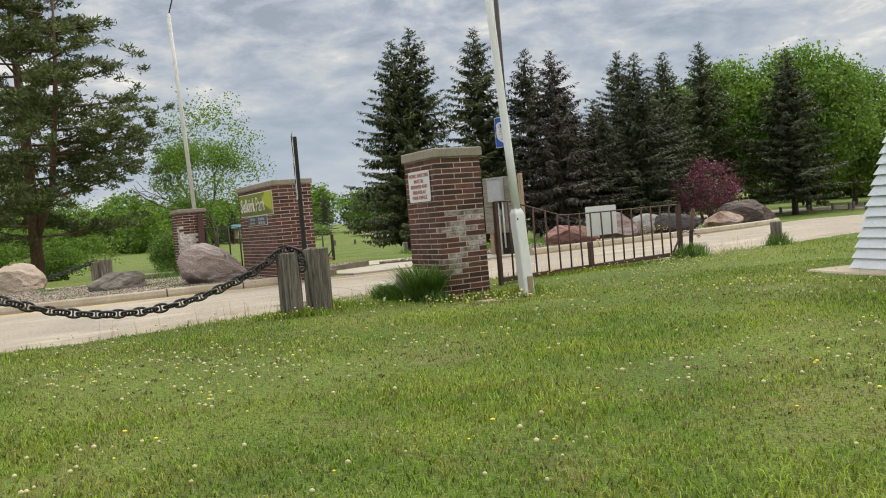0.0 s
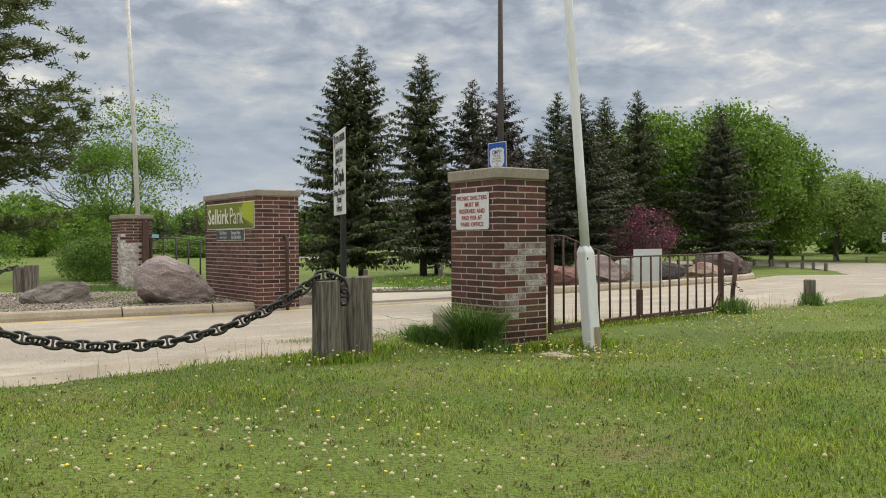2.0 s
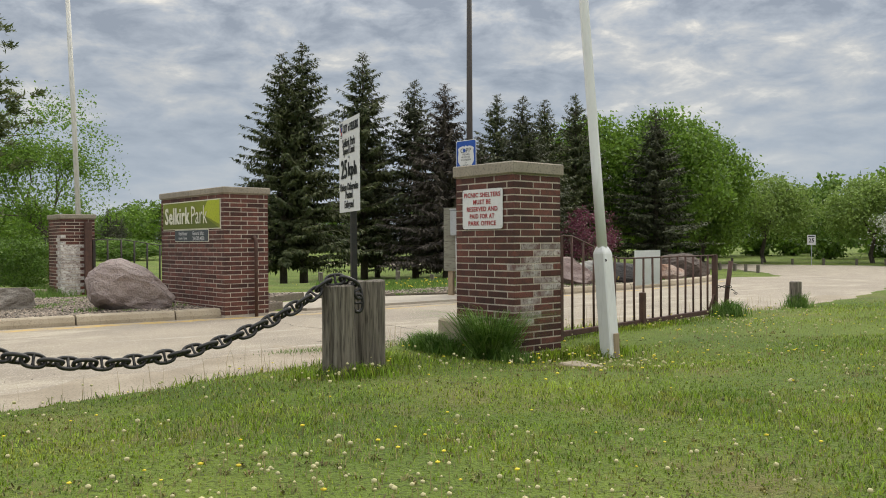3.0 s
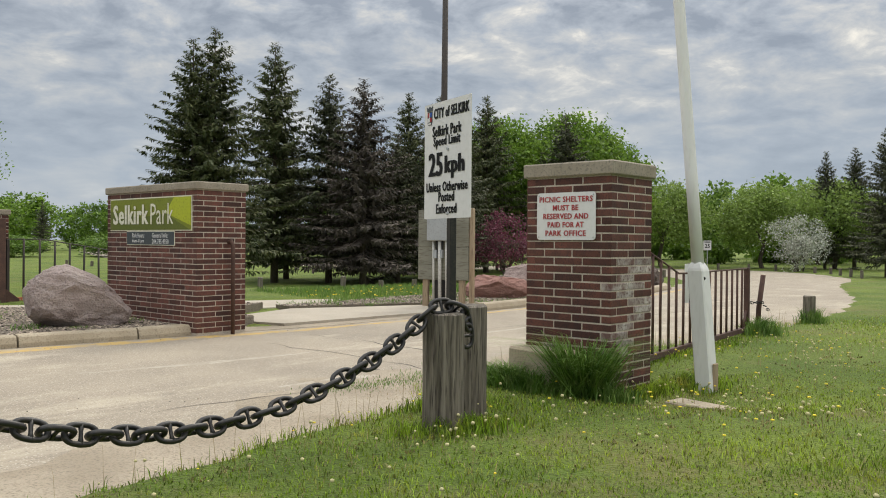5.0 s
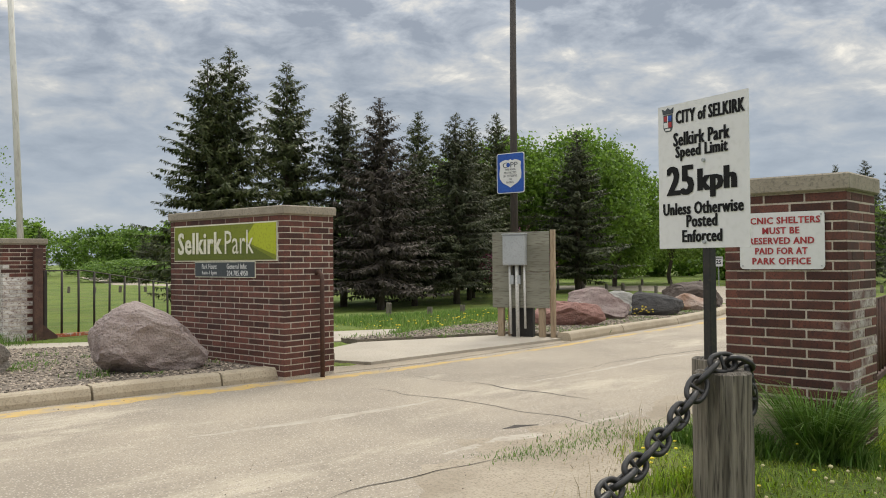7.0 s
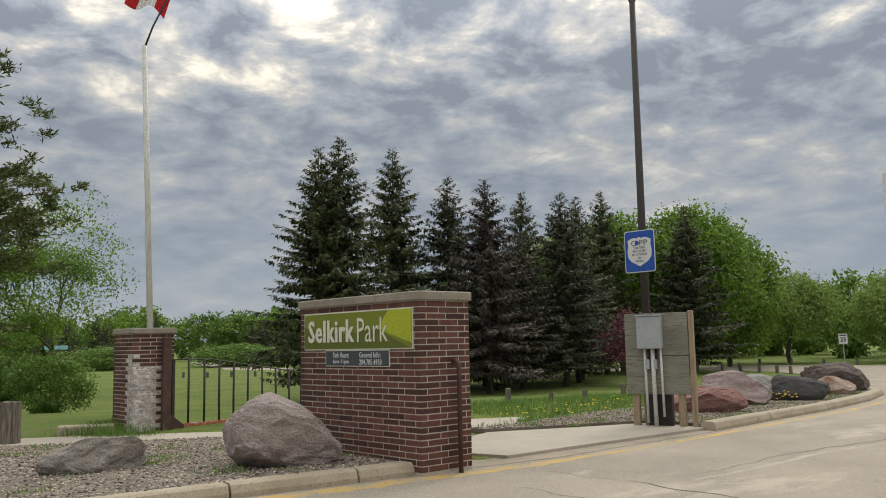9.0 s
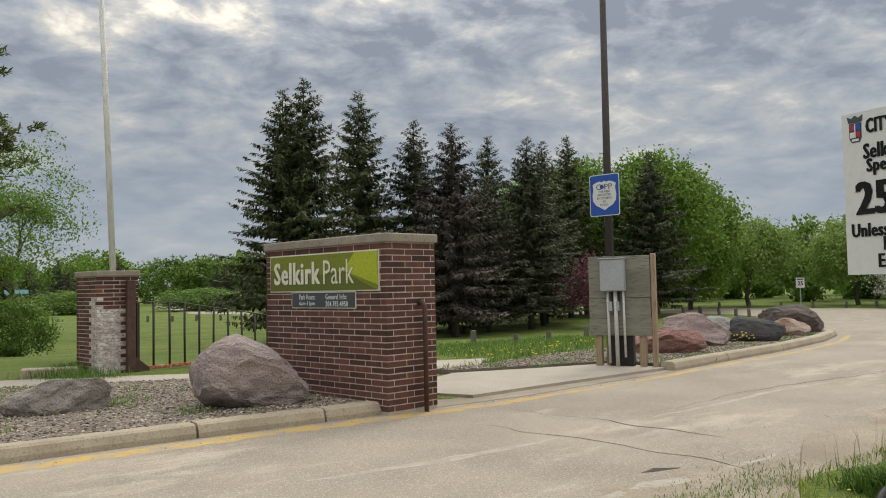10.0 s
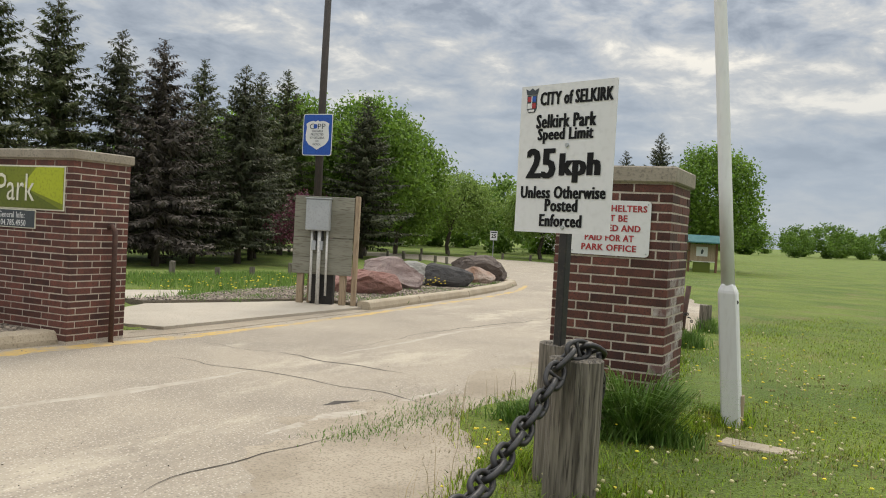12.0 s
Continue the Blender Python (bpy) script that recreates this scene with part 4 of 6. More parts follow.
wrap = [(-1.715, 10.0, 0.94), (-1.715, 10.0, 1.02), (-1.72, 9.99, 1.10), (-1.765, 9.98, 1.175), (-1.84, 9.975, 1.20), (-1.94, 9.97, 1.20), (-2.03, 9.965, 1.14)]
chain("chain", wrap + sag((-2.05, 9.96, 1.10), (-4.70, 8.50, 1.02), 0.665)[1:], "black stud link chain slung low between timber posts")
chain("chain", sag((-9.1, 21.7, 1.0), (-13.8, 19.6, 0.98), 0.55, 20), "dark chain hanging from the timber posts across the road")


# ---- gates ----
def gate(name, hinge, end, z0, h_hinge, h_end, slope_to, label, rail_mat, spacing=0.235, post_mat="rust", bar_r=0.015):
    """A steel bar gate whose top rail drops from the hinge and then runs level."""
    a, b = Vector(hinge), Vector(end)
    length = (b - a).length
    ang = math.degrees(math.atan2(b.y - a.y, b.x - a.x))
    root = empty(name, pose(a.x, a.y, z0, 0, 0, ang), label, "gate")
    top = lambda s: h_end + (h_hinge - h_end) * min(1.0, max(0.0, 1.2 * (1 - s / slope_to)))
    part("bottom_rail", boxed(0, -0.03, 0.06, length, 0.03, 0.125, 0.006), rail_mat, root)
    pts = [(s, 0, top(s)) for s in [length * k / 16 for k in range(17)]]
    part("top_rail", tubed(pts, 0.011, 6), M[post_mat], root)
    n = int(length / spacing)
    for i in range(1, n + 1):
        s = i * length / n
        if s > length - 0.05:
            continue
        j = random.uniform(-0.012, 0.012)
        part("bar", tubed([(s + j, 0, 0.10), (s + j + random.uniform(-0.006, 0.006), 0, top(s) * 0.5), (s, 0, top(s))], bar_r, 6), M[post_mat], root)
    part("hinge_stile", boxed(-0.03, -0.03, 0.02, 0.03, 0.03, top(0), 0.005), M[post_mat], root)
    part("end_stile", boxed(length - 0.035, -0.035, 0.0, length + 0.035, 0.035, top(length) + 0.01, 0.005), M[post_mat], root)
    part("brace", tubed([(length - 0.22, 0, 0.10), (length - 0.03, 0, 0.34)], 0.018, 6), M[post_mat], root)
    return root


gate("gate", (0.78, 11.95), (4.07, 14.38), 0.36, 1.22, 0.93, 1.3, "brown steel bar gate standing open along the road", M["rust"])
gate("gate", (-6.42, 22.75), (-3.3, 24.9), 0.36, 1.26, 0.72, 4.2, "dark steel bar gate with a worn orange bottom rail", M["orange"], 0.30, "darkpole", 0.021)
stile = part("gate_post", boxed(-0.075, -0.05, 0, 0.075, 0.05, 1.66, 0.01), M["rust"])
stile.matrix_world = pose(-6.52, 22.66, 0.36, 0, 0, 28)
tagged(stile, "rusty flat steel gate post against the weathered pier", "post")
brace = part("post_brace", poly_plate([(0, 0), (0.26, 0), (0.26, 0.05), (0, 0.26)], 0.02), M["rust"])
brace.parent = stile
brace.matrix_basis = pose(0.075, -0.01, 0.05)


def gate_keeper():
    root = empty("gate_keeper", pose(4.22, 14.36, 0.3), "leaning rusty post with a short locking chain at the gate's end", "post")
    part("post", tubed([(0, 0, -0.1), (0.04, 0.0, 0.45), (0.10, -0.01, 0.90)], 0.035, 10), M["rust"], root)
    for i in range(7):
        ob = new("chain_link", LINK)
        ob.parent = root
        ob.matrix_basis = pose(-0.12 + 0.045 * i, -0.05 - 0.01 * math.sin(i), 0.52 - (0.05 * max(0, i - 4)), 90 * (i % 2), 20, 0) @ Matrix.Scale(0.36, 4)
    return root


gate_keeper()
stop = part("gate_stop", boxed(-0.035, -0.035, -0.1, 0.035, 0.035, 0.50, 0.006), M["rust"])
stop.matrix_world = pose(2.28, 13.02, 0.34, 0, 0, 30)
tagged(stop, "short rusty steel gate stop post in the grass", "post")
panel = empty("blank_sign", pose(2.58, 13.50, 1.15, 0, 0, 37), "blank pale panel fixed to the gate", "sign")
part("sheet", plate(0.72, 0.47, 0.006, 0.01), M["white"], panel)
part("frame_bar", boxed(-0.36, 0.006, -0.02, 0.36, 0.03, 0.02), M["greybox"], panel)


# ---- tall white pole with its box foot ----
def white_pole():
    root = empty("white_pole", pose(1.070, 11.186, 0.26), "leaning white painted pole in a tapered square foot", "pole")
    bm = bmesh.new()
    lx, ly = -0.0040, 0.0850  # the lean, in the foot's own axes
    prof = [(0.078, -0.1), (0.076, 1.13), (0.048, 1.20)]
    rings = []
    for r, z in prof:
        rings.append([bm.verts.new((sx * r + lx * z, sy * r + ly * z, z)) for sx, sy in ((-1, -1), (1, -1), (1, 1), (-1, 1))])
    for a, b in zip(rings, rings[1:]):
        for k in range(4):
            bm.faces.new((a[k], a[(k + 1) % 4], b[(k + 1) % 4], b[k]))
    bm.faces.new(rings[-1])
    bmesh.ops.bevel(bm, geom=list(bm.edges), offset=0.012, segments=1, affect="EDGES")
    ft = part("foot", bm, M["whitepaint"], root, "square white timber foot")
    ft.matrix_basis = pose(0, 0, 0, 0, 0, 29)
    part("shaft", tubed([(0.0 - 0.0447 * z, 0.0724 * z, z) for z in (1.1, 2.0, 3.6, 6.6)], [0.056, 0.055, 0.052, 0.045], 14), M["whitepaint"], root)
    part("bolt", tubed([(-0.06, -0.02, 1.05), (-0.05, 0.03, 1.05)], 0.016, 8), M["blackpaint"], root)
    part("bare_patch", boxed(-0.03, -0.082, 0.03, 0.05, -0.06, 0.28, 0.004), M["tan"], ft, "bare timber where the paint has worn off")
    return root


white_pole()
slabp = part("footing_slab", boxed(-0.37, -0.12, -0.10, 0.37, 0.12, 0.03, 0.012, 0.01), M["concrete"])
slabp.matrix_world = pose(0.60, 10.50, 0.275, 0, 0, -69)
tagged(slabp, "flat pale concrete slab sunk in the lawn", "slab")
block = part("footing_block", boxed(-0.27, 0.32, -0.1, 0.02, 0.90, 0.38, 0.02, 0.012), M["concrete"])
block.matrix_world = pose(*PIER, 0.31, 0, 0, 29)
tagged(block, "rough concrete footing block in long grass beside the pier", "block")
block2 = part("footing_block", boxed(-0.45, -0.16, -0.1, 0.45, 0.16, 0.17, 0.02, 0.012), M["concrete"])
block2.matrix_world = pose(-7.85, 22.75, 0.36, 0, 0, 10)
tagged(block2, "low concrete block in grass beside the weathered pier", "block")
pipe = part("pipe_stop", tubed([(0.0, 0.10, 1.22), (0.0, 0.0, 1.26), (0.0, -0.045, 1.20), (0.0, -0.05, 1.08), (0.0, -0.05, 0.0)], 0.028, 10), M["rust"])
pipe.matrix_world = pose(-3.20, 16.14, 0.36, 0, 0, 29.5) @ pose(0.52, -0.02, 0)
tagged(pipe, "rusty bent steel pipe fixed to the end of the brick wall", "pipe")


# ---- boulders ----
def boulder(x, y, z, w, d, h, ang, seed, material, label, lean=0.0, cuts=13, rough=0.16, hard=0.96, shoulder=0.0, block=1.0):
    """A boulder: a ball cut by flat faces and roughened, sunk a little into its bed."""
    rng = random.Random(seed)
    bm = bmesh.new()
    bmesh.ops.create_icosphere(bm, subdivisions=6 if w > 1.25 and y < 18 else 5, radius=1)
    planes = []
    for _ in range(cuts):
        n = Vector((rng.gauss(0, 1), rng.gauss(0, 1), rng.gauss(0.15, 0.8))).normalized()
        planes.append((n, rng.uniform(0.62, 0.90)))
    for v in bm.verts:
        p = Vector([math.copysign(abs(c) ** block, c) for c in v.co]) * (0.86 if block < 1 else 1.0)
        q = v.co * 1.4 + Vector((seed * 3.1, 0, 0))
        for n, k in planes:
            over = p.dot(n) - k - 0.05 * noise.noise(q * 2.5)
            if over > 0:
                p -= n * over * hard
        ridge = 1 - abs(noise.noise(q * 2.1))
        p *= 1 + rough * 0.7 * noise.noise(q) + 0.06 * (ridge - 0.8) + 0.035 * noise.noise(q * 4) + 0.018 * noise.noise(q * 9) + 0.010 * noise.noise(q * 22)
        p.z = max(p.z, -0.62)
        if shoulder and p.x > -0.1:
            p.z = -0.62 + (p.z + 0.62) * (1 - shoulder * min(1.0, (p.x + 0.1) / 0.9))
        p.x += lean * p.z
        v.co = p
    co = np.array([v.co[:] for v in bm.verts])
    lo, hi = co.min(0), co.max(0)
    for v in bm.verts:
        q = [(v.co[k] - (lo[k] + hi[k]) / 2) / (hi[k] - lo[k]) for k in range(3)]
        v.co = Vector((q[0] * w, q[1] * d, (q[2] + 0.5) * h - 0.05))
    ob = part("boulder", bm, material)
    ob.matrix_world = pose(x, y, z, 0, 0, ang)
    return tagged(ob, label, "boulder", "boulders along the kerb")


boulder(-4.66, 16.78, 0.55, 1.36, 0.90, 0.80, 12, 6, M["rock_mauve"], "large mauve granite boulder on gravel before the brick wall", -0.12, 10, 0.12, 0.80, 0.40, 0.80)
boulder(-6.75, 17.15, 0.49, 1.15, 0.8, 0.42, 15, 9, M["rock_grey"], "low grey fieldstone boulder in the gravel bed", 0.1)
boulder(-10.2, 19.5, 0.36, 1.7, 1.3, 0.85, 10, 21, M["rock_tan"], "rounded tan boulder behind the kerb")
boulder(3.35, 21.55, 0.42, 1.45, 0.9, 0.56, -25, 31, M["rock_red"], "rough pink red granite boulder in the gravel bed")
boulder(4.75, 22.9, 0.42, 1.45, 1.0, 0.76, -25, 12, M["rock_purple"], "purple banded boulder in the gravel bed")
boulder(5.75, 23.75, 0.42, 1.0, 0.8, 0.64, -20, 17, M["rock_pale"], "pale grey boulder behind the purple one")
boulder(6.5, 23.35, 0.42, 1.45, 0.85, 0.62, -20, 26, M["rock_black"], "smooth black boulder in the gravel bed", 0, 6, 0.08, 0.6)
boulder(8.25, 24.55, 0.42, 1.15, 0.8, 0.50, -20, 29, M["rock_orange"], "orange brown boulder with a pale crown")
boulder(9.3, 25.6, 0.42, 1.7, 1.1, 0.78, -20, 35, M["rock_dark"], "long dark angular boulder at the end of the bed")


# ---- lamp pole, meter board ----
def lamp_pole():
    root = empty("street_lamp", pose(1.77, 20.715, 0.36), "tall dark brown street lamp with two curved arms", "street lamp")
    part("shaft", tubed([(0, 0, 0), (0, 0, 3), (0.02, 0, 8.1)], [0.08, 0.07, 0.05], 14), M["darkpole"], root)
    d = Vector((-0.93, 0.37, 0))
    for s in (1, -1):
        arm = [Vector((0.02, 0, 7.55)) + d * s * r + Vector((0, 0, h)) for r, h in ((0, 0), (0.10, 0.30), (0.26, 0.72), (0.55, 1.02), (0.95, 0.98), (1.35, 0.66))]
        part("arm", tubed(arm, 0.022, 8), M["darkpole"], root)
        tip = arm[-1]
        bm = bmesh.new()
        box(bm, -0.30, -0.10, -0.05, 0.30, 0.10, 0.05, 0.03)
        hd = part("lamp_head", bm, M["darkpole"], root)
        hd.matrix_basis = Matrix.Translation(tip + d * s * 0.22) @ pose(0, 0, 0, 0, 8 * s, math.degrees(math.atan2(d.y, d.x)))
    return root


lamp_pole()


def patrol_sign():
    ang = math.degrees(math.atan2(20.397 - 20.916, 1.84 - 1.512))
    root = empty("patrol_sign", pose(1.676, 20.655, 3.365, 0, 0, ang), "blue and white citizens patrol sign on the lamp pole", "sign")
    part("panel", plate(0.615, 0.75, 0.004, 0.04), M["white"], root)
    part("field", plate(0.585, 0.72, 0.002, 0.035), M["blue"], root, "blue field").matrix_basis = pose(0, -0.003, 0)
    shape = [(-0.24, 0.20), (-0.17, 0.235), (-0.10, 0.25), (-0.04, 0.235), (0, 0.26), (0.04, 0.235), (0.10, 0.25), (0.17, 0.235), (0.24, 0.20), (0.225, 0.12), (0.245, 0.0), (0.235, -0.10), (0.17, -0.18), (0.08, -0.225), (0, -0.27), (-0.08, -0.225), (-0.17, -0.18), (-0.235, -0.10), (-0.245, 0.0), (-0.225, 0.12)]
    part("shield", poly_plate(shape), M["white"], root, "white shield").matrix_basis = pose(0, -0.006, 0)
    text_mesh("lettering", "C PP", 0.33, 0.10, pose(0, -0.009, 0.15), M["slate"], root, 0.0)
    part("ring", tubed([(-0.045, -0.008, 0.15), (-0.045, -0.0095, 0.15)], 0.042, 14), M["blue"], root)
    for k, (body, w) in enumerate((("THIS AREA", 0.24), ("PROTECTED", 0.27), ("BY CITIZENS", 0.30), ("ON", 0.06), ("PATROL", 0.17))):
        text_mesh("lettering", body, w, 0.038, pose(0, -0.009, 0.065 - 0.06 * k), M["slate"], root, 0.01)
    for z in (0.25, -0.25):
        part("bracket", boxed(-0.09, 0.004, z - 0.02, 0.09, 0.05, z + 0.02, 0.004), M["greybox"], root)
    return root


patrol_sign()


def meter_board():
    ang = math.degrees(math.atan2(19.38 - 20.09, 1.83 - 1.07))
    root = empty("meter_board", pose(1.45, 19.735, 0.36, 0, 0, ang), "weathered plywood board on timber legs carrying electrical gear", "utility board")
    part("leg", boxed(-0.44, 0.0, -0.1, -0.33, 0.09, 1.75, 0.006), M["tan"], root, "tan timber leg")
    part("leg", boxed(0.31, 0.0, -0.1, 0.42, 0.09, 1.75, 0.006), M["tan"], root, "tan timber leg")
    part("leg", boxed(-0.28, 0.10, -0.1, -0.19, 0.19, 1.75, 0.006), M["tan"], root, "tan timber leg")
    part("side_post", boxed(0.525, -0.01, -0.1, 0.60, 0.10, 1.90, 0.008), M["tan"], root, "tan timber side post")
    part("side_post", boxed(-0.46, 0.10, 0.4, -0.37, 0.18, 1.80, 0.006), M["tan"], root)
    part("panel", boxed(-0.52, -0.03, 0.55, 0.52, -0.004, 1.17, 0.004, 0.004), M["ply"], root)
    part("panel", boxed(-0.52, -0.03, 1.178, 0.52, -0.004, 1.87, 0.004, 0.004), M["ply"], root)
    part("back_box", boxed(-0.2, 0.02, 0.0, 0.2, 0.16, 0.56, 0.01), M["blackpaint"], root, "dark pedestal behind the board")
    return root


meter_board()


def meter_box():
    ang = math.degrees(math.atan2(19.38 - 20.09, 1.83 - 1.07))
    root = empty("meter_box", pose(1.45, 19.735, 0.36, 0, 0, ang) @ pose(-0.08, -0.031, 1.56), "grey enamelled electrical cabinet on the plywood board", "electrical box")
    part("body", boxed(-0.205, -0.13, -0.27, 0.205, 0, 0.27, 0.012), M["greybox"], root)
    part("door", boxed(-0.195, -0.142, -0.26, 0.195, -0.131, 0.25, 0.006), M["greybox"], root)
    part("rain_hood", boxed(-0.215, -0.15, 0.262, 0.215, 0.0, 0.282, 0.004), M["greybox"], root)
    for x, r, z in ((-0.10, 0.022, -1.46), (0.03, 0.034, -1.54), (0.165, 0.020, -1.36)):
        part("conduit", tubed([(x, -0.05, -0.26), (x + 0.005, -0.05, -0.7), (x + 0.02, -0.07, z)], r, 10), M["conduit"], root, "pale plastic conduit")
    for x in (-0.02, 0.10):
        part("cable", tubed([(x - 0.02, -0.03, -0.26), (x - 0.02, -0.03, -0.50)], 0.018, 8), M["blackpaint"], root)
        part("junction_box", boxed(x - 0.075, -0.08, -0.60, x - 0.005, -0.0, -0.44, 0.006), M["greybox"], root)
    return root


meter_box()


# ---- flagpole and flag ----
def flagpole():
    root = empty("flagpole", pose(-6.92, 23.6, 2.19), "pale grey flagpole rising behind the weathered pier", "flagpole")
    part("shaft", tubed([(0.06, 0, -1.8), (-0.09, 0, 2.5), (-0.21, 0, 5.5)], [0.06, 0.055, 0.05], 12), M["flagpole"], root)
    part("tip", tubed([(-0.21, 0, 5.45), (-0.06, 0.0, 5.9), (0.36, 0.0, 6.85)], [0.02, 0.018, 0.014], 8), M["darkpole"], root, "bent dark tip rod")
    return root


flagpole()


def flag():
    root = empty("flag", pose(-6.98, 23.6, 2.09), "red and white national flag hanging in folds from the bent tip", "flag")

    def cloth(u, v):
        # u from the hoist, v down the hoist
        x = 0.40 - 0.20 * v - 0.62 * u - 0.10 * v * u
        z = 6.90 - 0.72 * v + 0.42 * u + 0.12 * math.sin(u * 5) - 0.1 * u * v
        y = 0.10 * math.sin(u * 9 + v * 2) * (0.3 + u)
        return (x, y, z)

    for name, u0, u1, m in (("red_band", 0, 0.25, "flagred"), ("white_band", 0.25, 0.75, "flagwhite"), ("red_band", 0.75, 1.0, "flagred")):
        n, k = 10, 10
        v = [cloth(u0 + (u1 - u0) * i / n, j / k) for j in range(k + 1) for i in range(n + 1)]
        f = [(j * (n + 1) + i, j * (n + 1) + i + 1, (j + 1) * (n + 1) + i + 1, (j + 1) * (n + 1) + i) for j in range(k) for i in range(n)]
        raw(name, v, f, M[m], root, smooth=True)
    half = [(0, -0.36), (0.05, -0.24), (0.11, -0.28), (0.09, -0.10), (0.16, -0.16), (0.18, -0.11), (0.27, -0.12), (0.24, 0.0), (0.27, 0.03), (0.14, 0.14), (0.16, 0.19), (0.015, 0.17), (0.015, 0.34)]
    outline = half + [(-x, y) for x, y in half[::-1] if x > 0]
    pts = [cloth(0.5 + x * 0.62, 0.5 + y * 1.1) for x, y in outline]
    v = [cloth(0.5, 0.5)] + pts
    v = [(p[0], p[1] - 0.012, p[2]) for p in v]
    raw("leaf_emblem", v, [(0, 1 + i, 1 + (i + 1) % len(pts)) for i in range(len(pts))], M["flagred"], root, "red maple leaf")
    return root


flag()


# ---- bollards, far signs, kiosk, tapered hut ----
def bollard(x, y, r, h, seed, group, label="short weathered timber bollard"):
    return timber_post(x, y, r, gzf(x, y), gzf(x, y) + h, label, (0, 0), seed, group, 12)


bollard(6.18, 15.5, 0.10, 0.44, 40, "bollards by the road", "short weathered timber bollard in a tuft of grass")
for i, (x, y, h) in enumerate(((1.05, 26.9, 0.36), (1.95, 26.3, 0.25), (3.05, 26.9, 0.26), (4.4, 27.6, 0.36), (-1.2, 26.4, 0.35), (6.2, 28.2, 0.34))):
    bollard(x, y, 0.07, h, 50 + i, "bollards across the road")
far_bollard = timber_post(36, 73.0, 0.14, gzf(36, 73), gzf(36, 73) + 0.62, "short dark timber bollard at the road's edge", (0, 0), 70, "far row of bollards", 8)
row_pts = [(33.5, 60.5), (34.4, 66), (33.6, 72.5), (28.5, 76), (19, 81), (8, 87.5), (-12, 91.5)]
outer_pts = [(48.5, 56), (53.6, 65), (54.6, 73.5), (47, 82.2), (36.5, 89.5), (20, 96.5), (8, 101)]


def along(pts, step):
    out, carry = [], 0.0
    for (ax, ay), (bx, by) in zip(pts, pts[1:]):
        ln = math.hypot(bx - ax, by - ay)
        s = carry
        while s < ln:
            out.append((ax + (bx - ax) * s / ln, ay + (by - ay) * s / ln))
            s += step
        carry = s - ln
    return out


for i, (x, y) in enumerate(along(row_pts, 2.3) + along(outer_pts, 3.0)):
    copy_thing(far_bollard, pose(x, y, gzf(x, y) + random.uniform(-0.08, 0.03), random.uniform(-3, 3), random.uniform(-3, 3), random.uniform(0, 360)))

far_sign = empty("speed_sign", pose(50.0, 77.5, gzf(50, 77), 0, 0, -33), "small white speed sign on a thin post", "sign")
part("post", boxed(-0.04, 0, -0.1, 0.04, 0.06, 3.0), M["greybox"], far_sign)
part("panel", plate(0.78, 1.0, 0.01, 0.04), M["white"], far_sign).matrix_basis = pose(0, -0.01, 2.5)
text_mesh("lettering", "25", 0.5, 0.42, pose(0, -0.02, 2.45), M["black"], far_sign, 0.02)
part("lettering_bar", poly_plate([(-0.3, -0.05), (0.3, -0.05), (0.3, 0.05), (-0.3, 0.05)], 0.004), M["black"], far_sign).matrix_basis = pose(0, -0.02, 2.85)


def kiosk(x, y, ang, k=1.0):
    root = empty("kiosk", pose(x, y, gzf(x, y), 0, 0, ang) @ Matrix.Scale(k, 4), "brown timber notice kiosk with a teal metal roof", "kiosk")
    for px in (-1.7, 1.45):
        part("post", boxed(px, -0.15, -0.2, px + 0.25, 0.15, 3.6, 0.02), M["kioskwood"], root)
    part("board", boxed(-1.45, -0.06, 1.3, 1.45, 0.06, 3.3, 0.01), M["tan"], root)
    part("notice", plate(1.3, 1.1, 0.01, 0.01), M["white"], root).matrix_basis = pose(-0.1, -0.08, 2.45)
    part("picture", poly_plate([(-0.12, -0.3), (0.10, -0.25), (0.2, 0.1), (0.02, 0.3), (-0.1, 0.1)]), M["slate"], root, "dark shape on the notice").matrix_basis = pose(-0.1, -0.09, 2.45)
    part("shelf", boxed(-1.4, -0.25, 1.25, 1.4, 0.1, 1.33, 0.01), M["white"], root)
    bin_ = part("back_panel", boxed(-1.0, -0.1, 0.0, 0.9, 0.3, 1.2, 0.03), M["dkgreen"], root, "dark green lower panel")
    bm = bmesh.new()
    f = bm.faces.new([bm.verts.new(p) for p in ((-2.1, -1.1, 3.45), (2.1, -1.1, 3.45), (2.1, 0, 4.25), (-2.1, 0, 4.25))])
    g = bm.faces.new([bm.verts.new(p) for p in ((-2.1, 0, 4.25), (2.1, 0, 4.25), (2.1, 1.1, 3.45), (-2.1, 1.1, 3.45))])
    r = bmesh.ops.extrude_face_region(bm, geom=[f, g])
    bmesh.ops.translate(bm, verts=[v for v in r["geom"] if isinstance(v, bmesh.types.BMVert)], vec=(0, 0, 0.12))
    bmesh.ops.recalc_face_normals(bm, faces=bm.faces)
    part("roof", bm, M["teal"], root)
    return root


kiosk(63, 60.5, -40, 0.85)
kiosk(-36, 150, 15, 0.8)


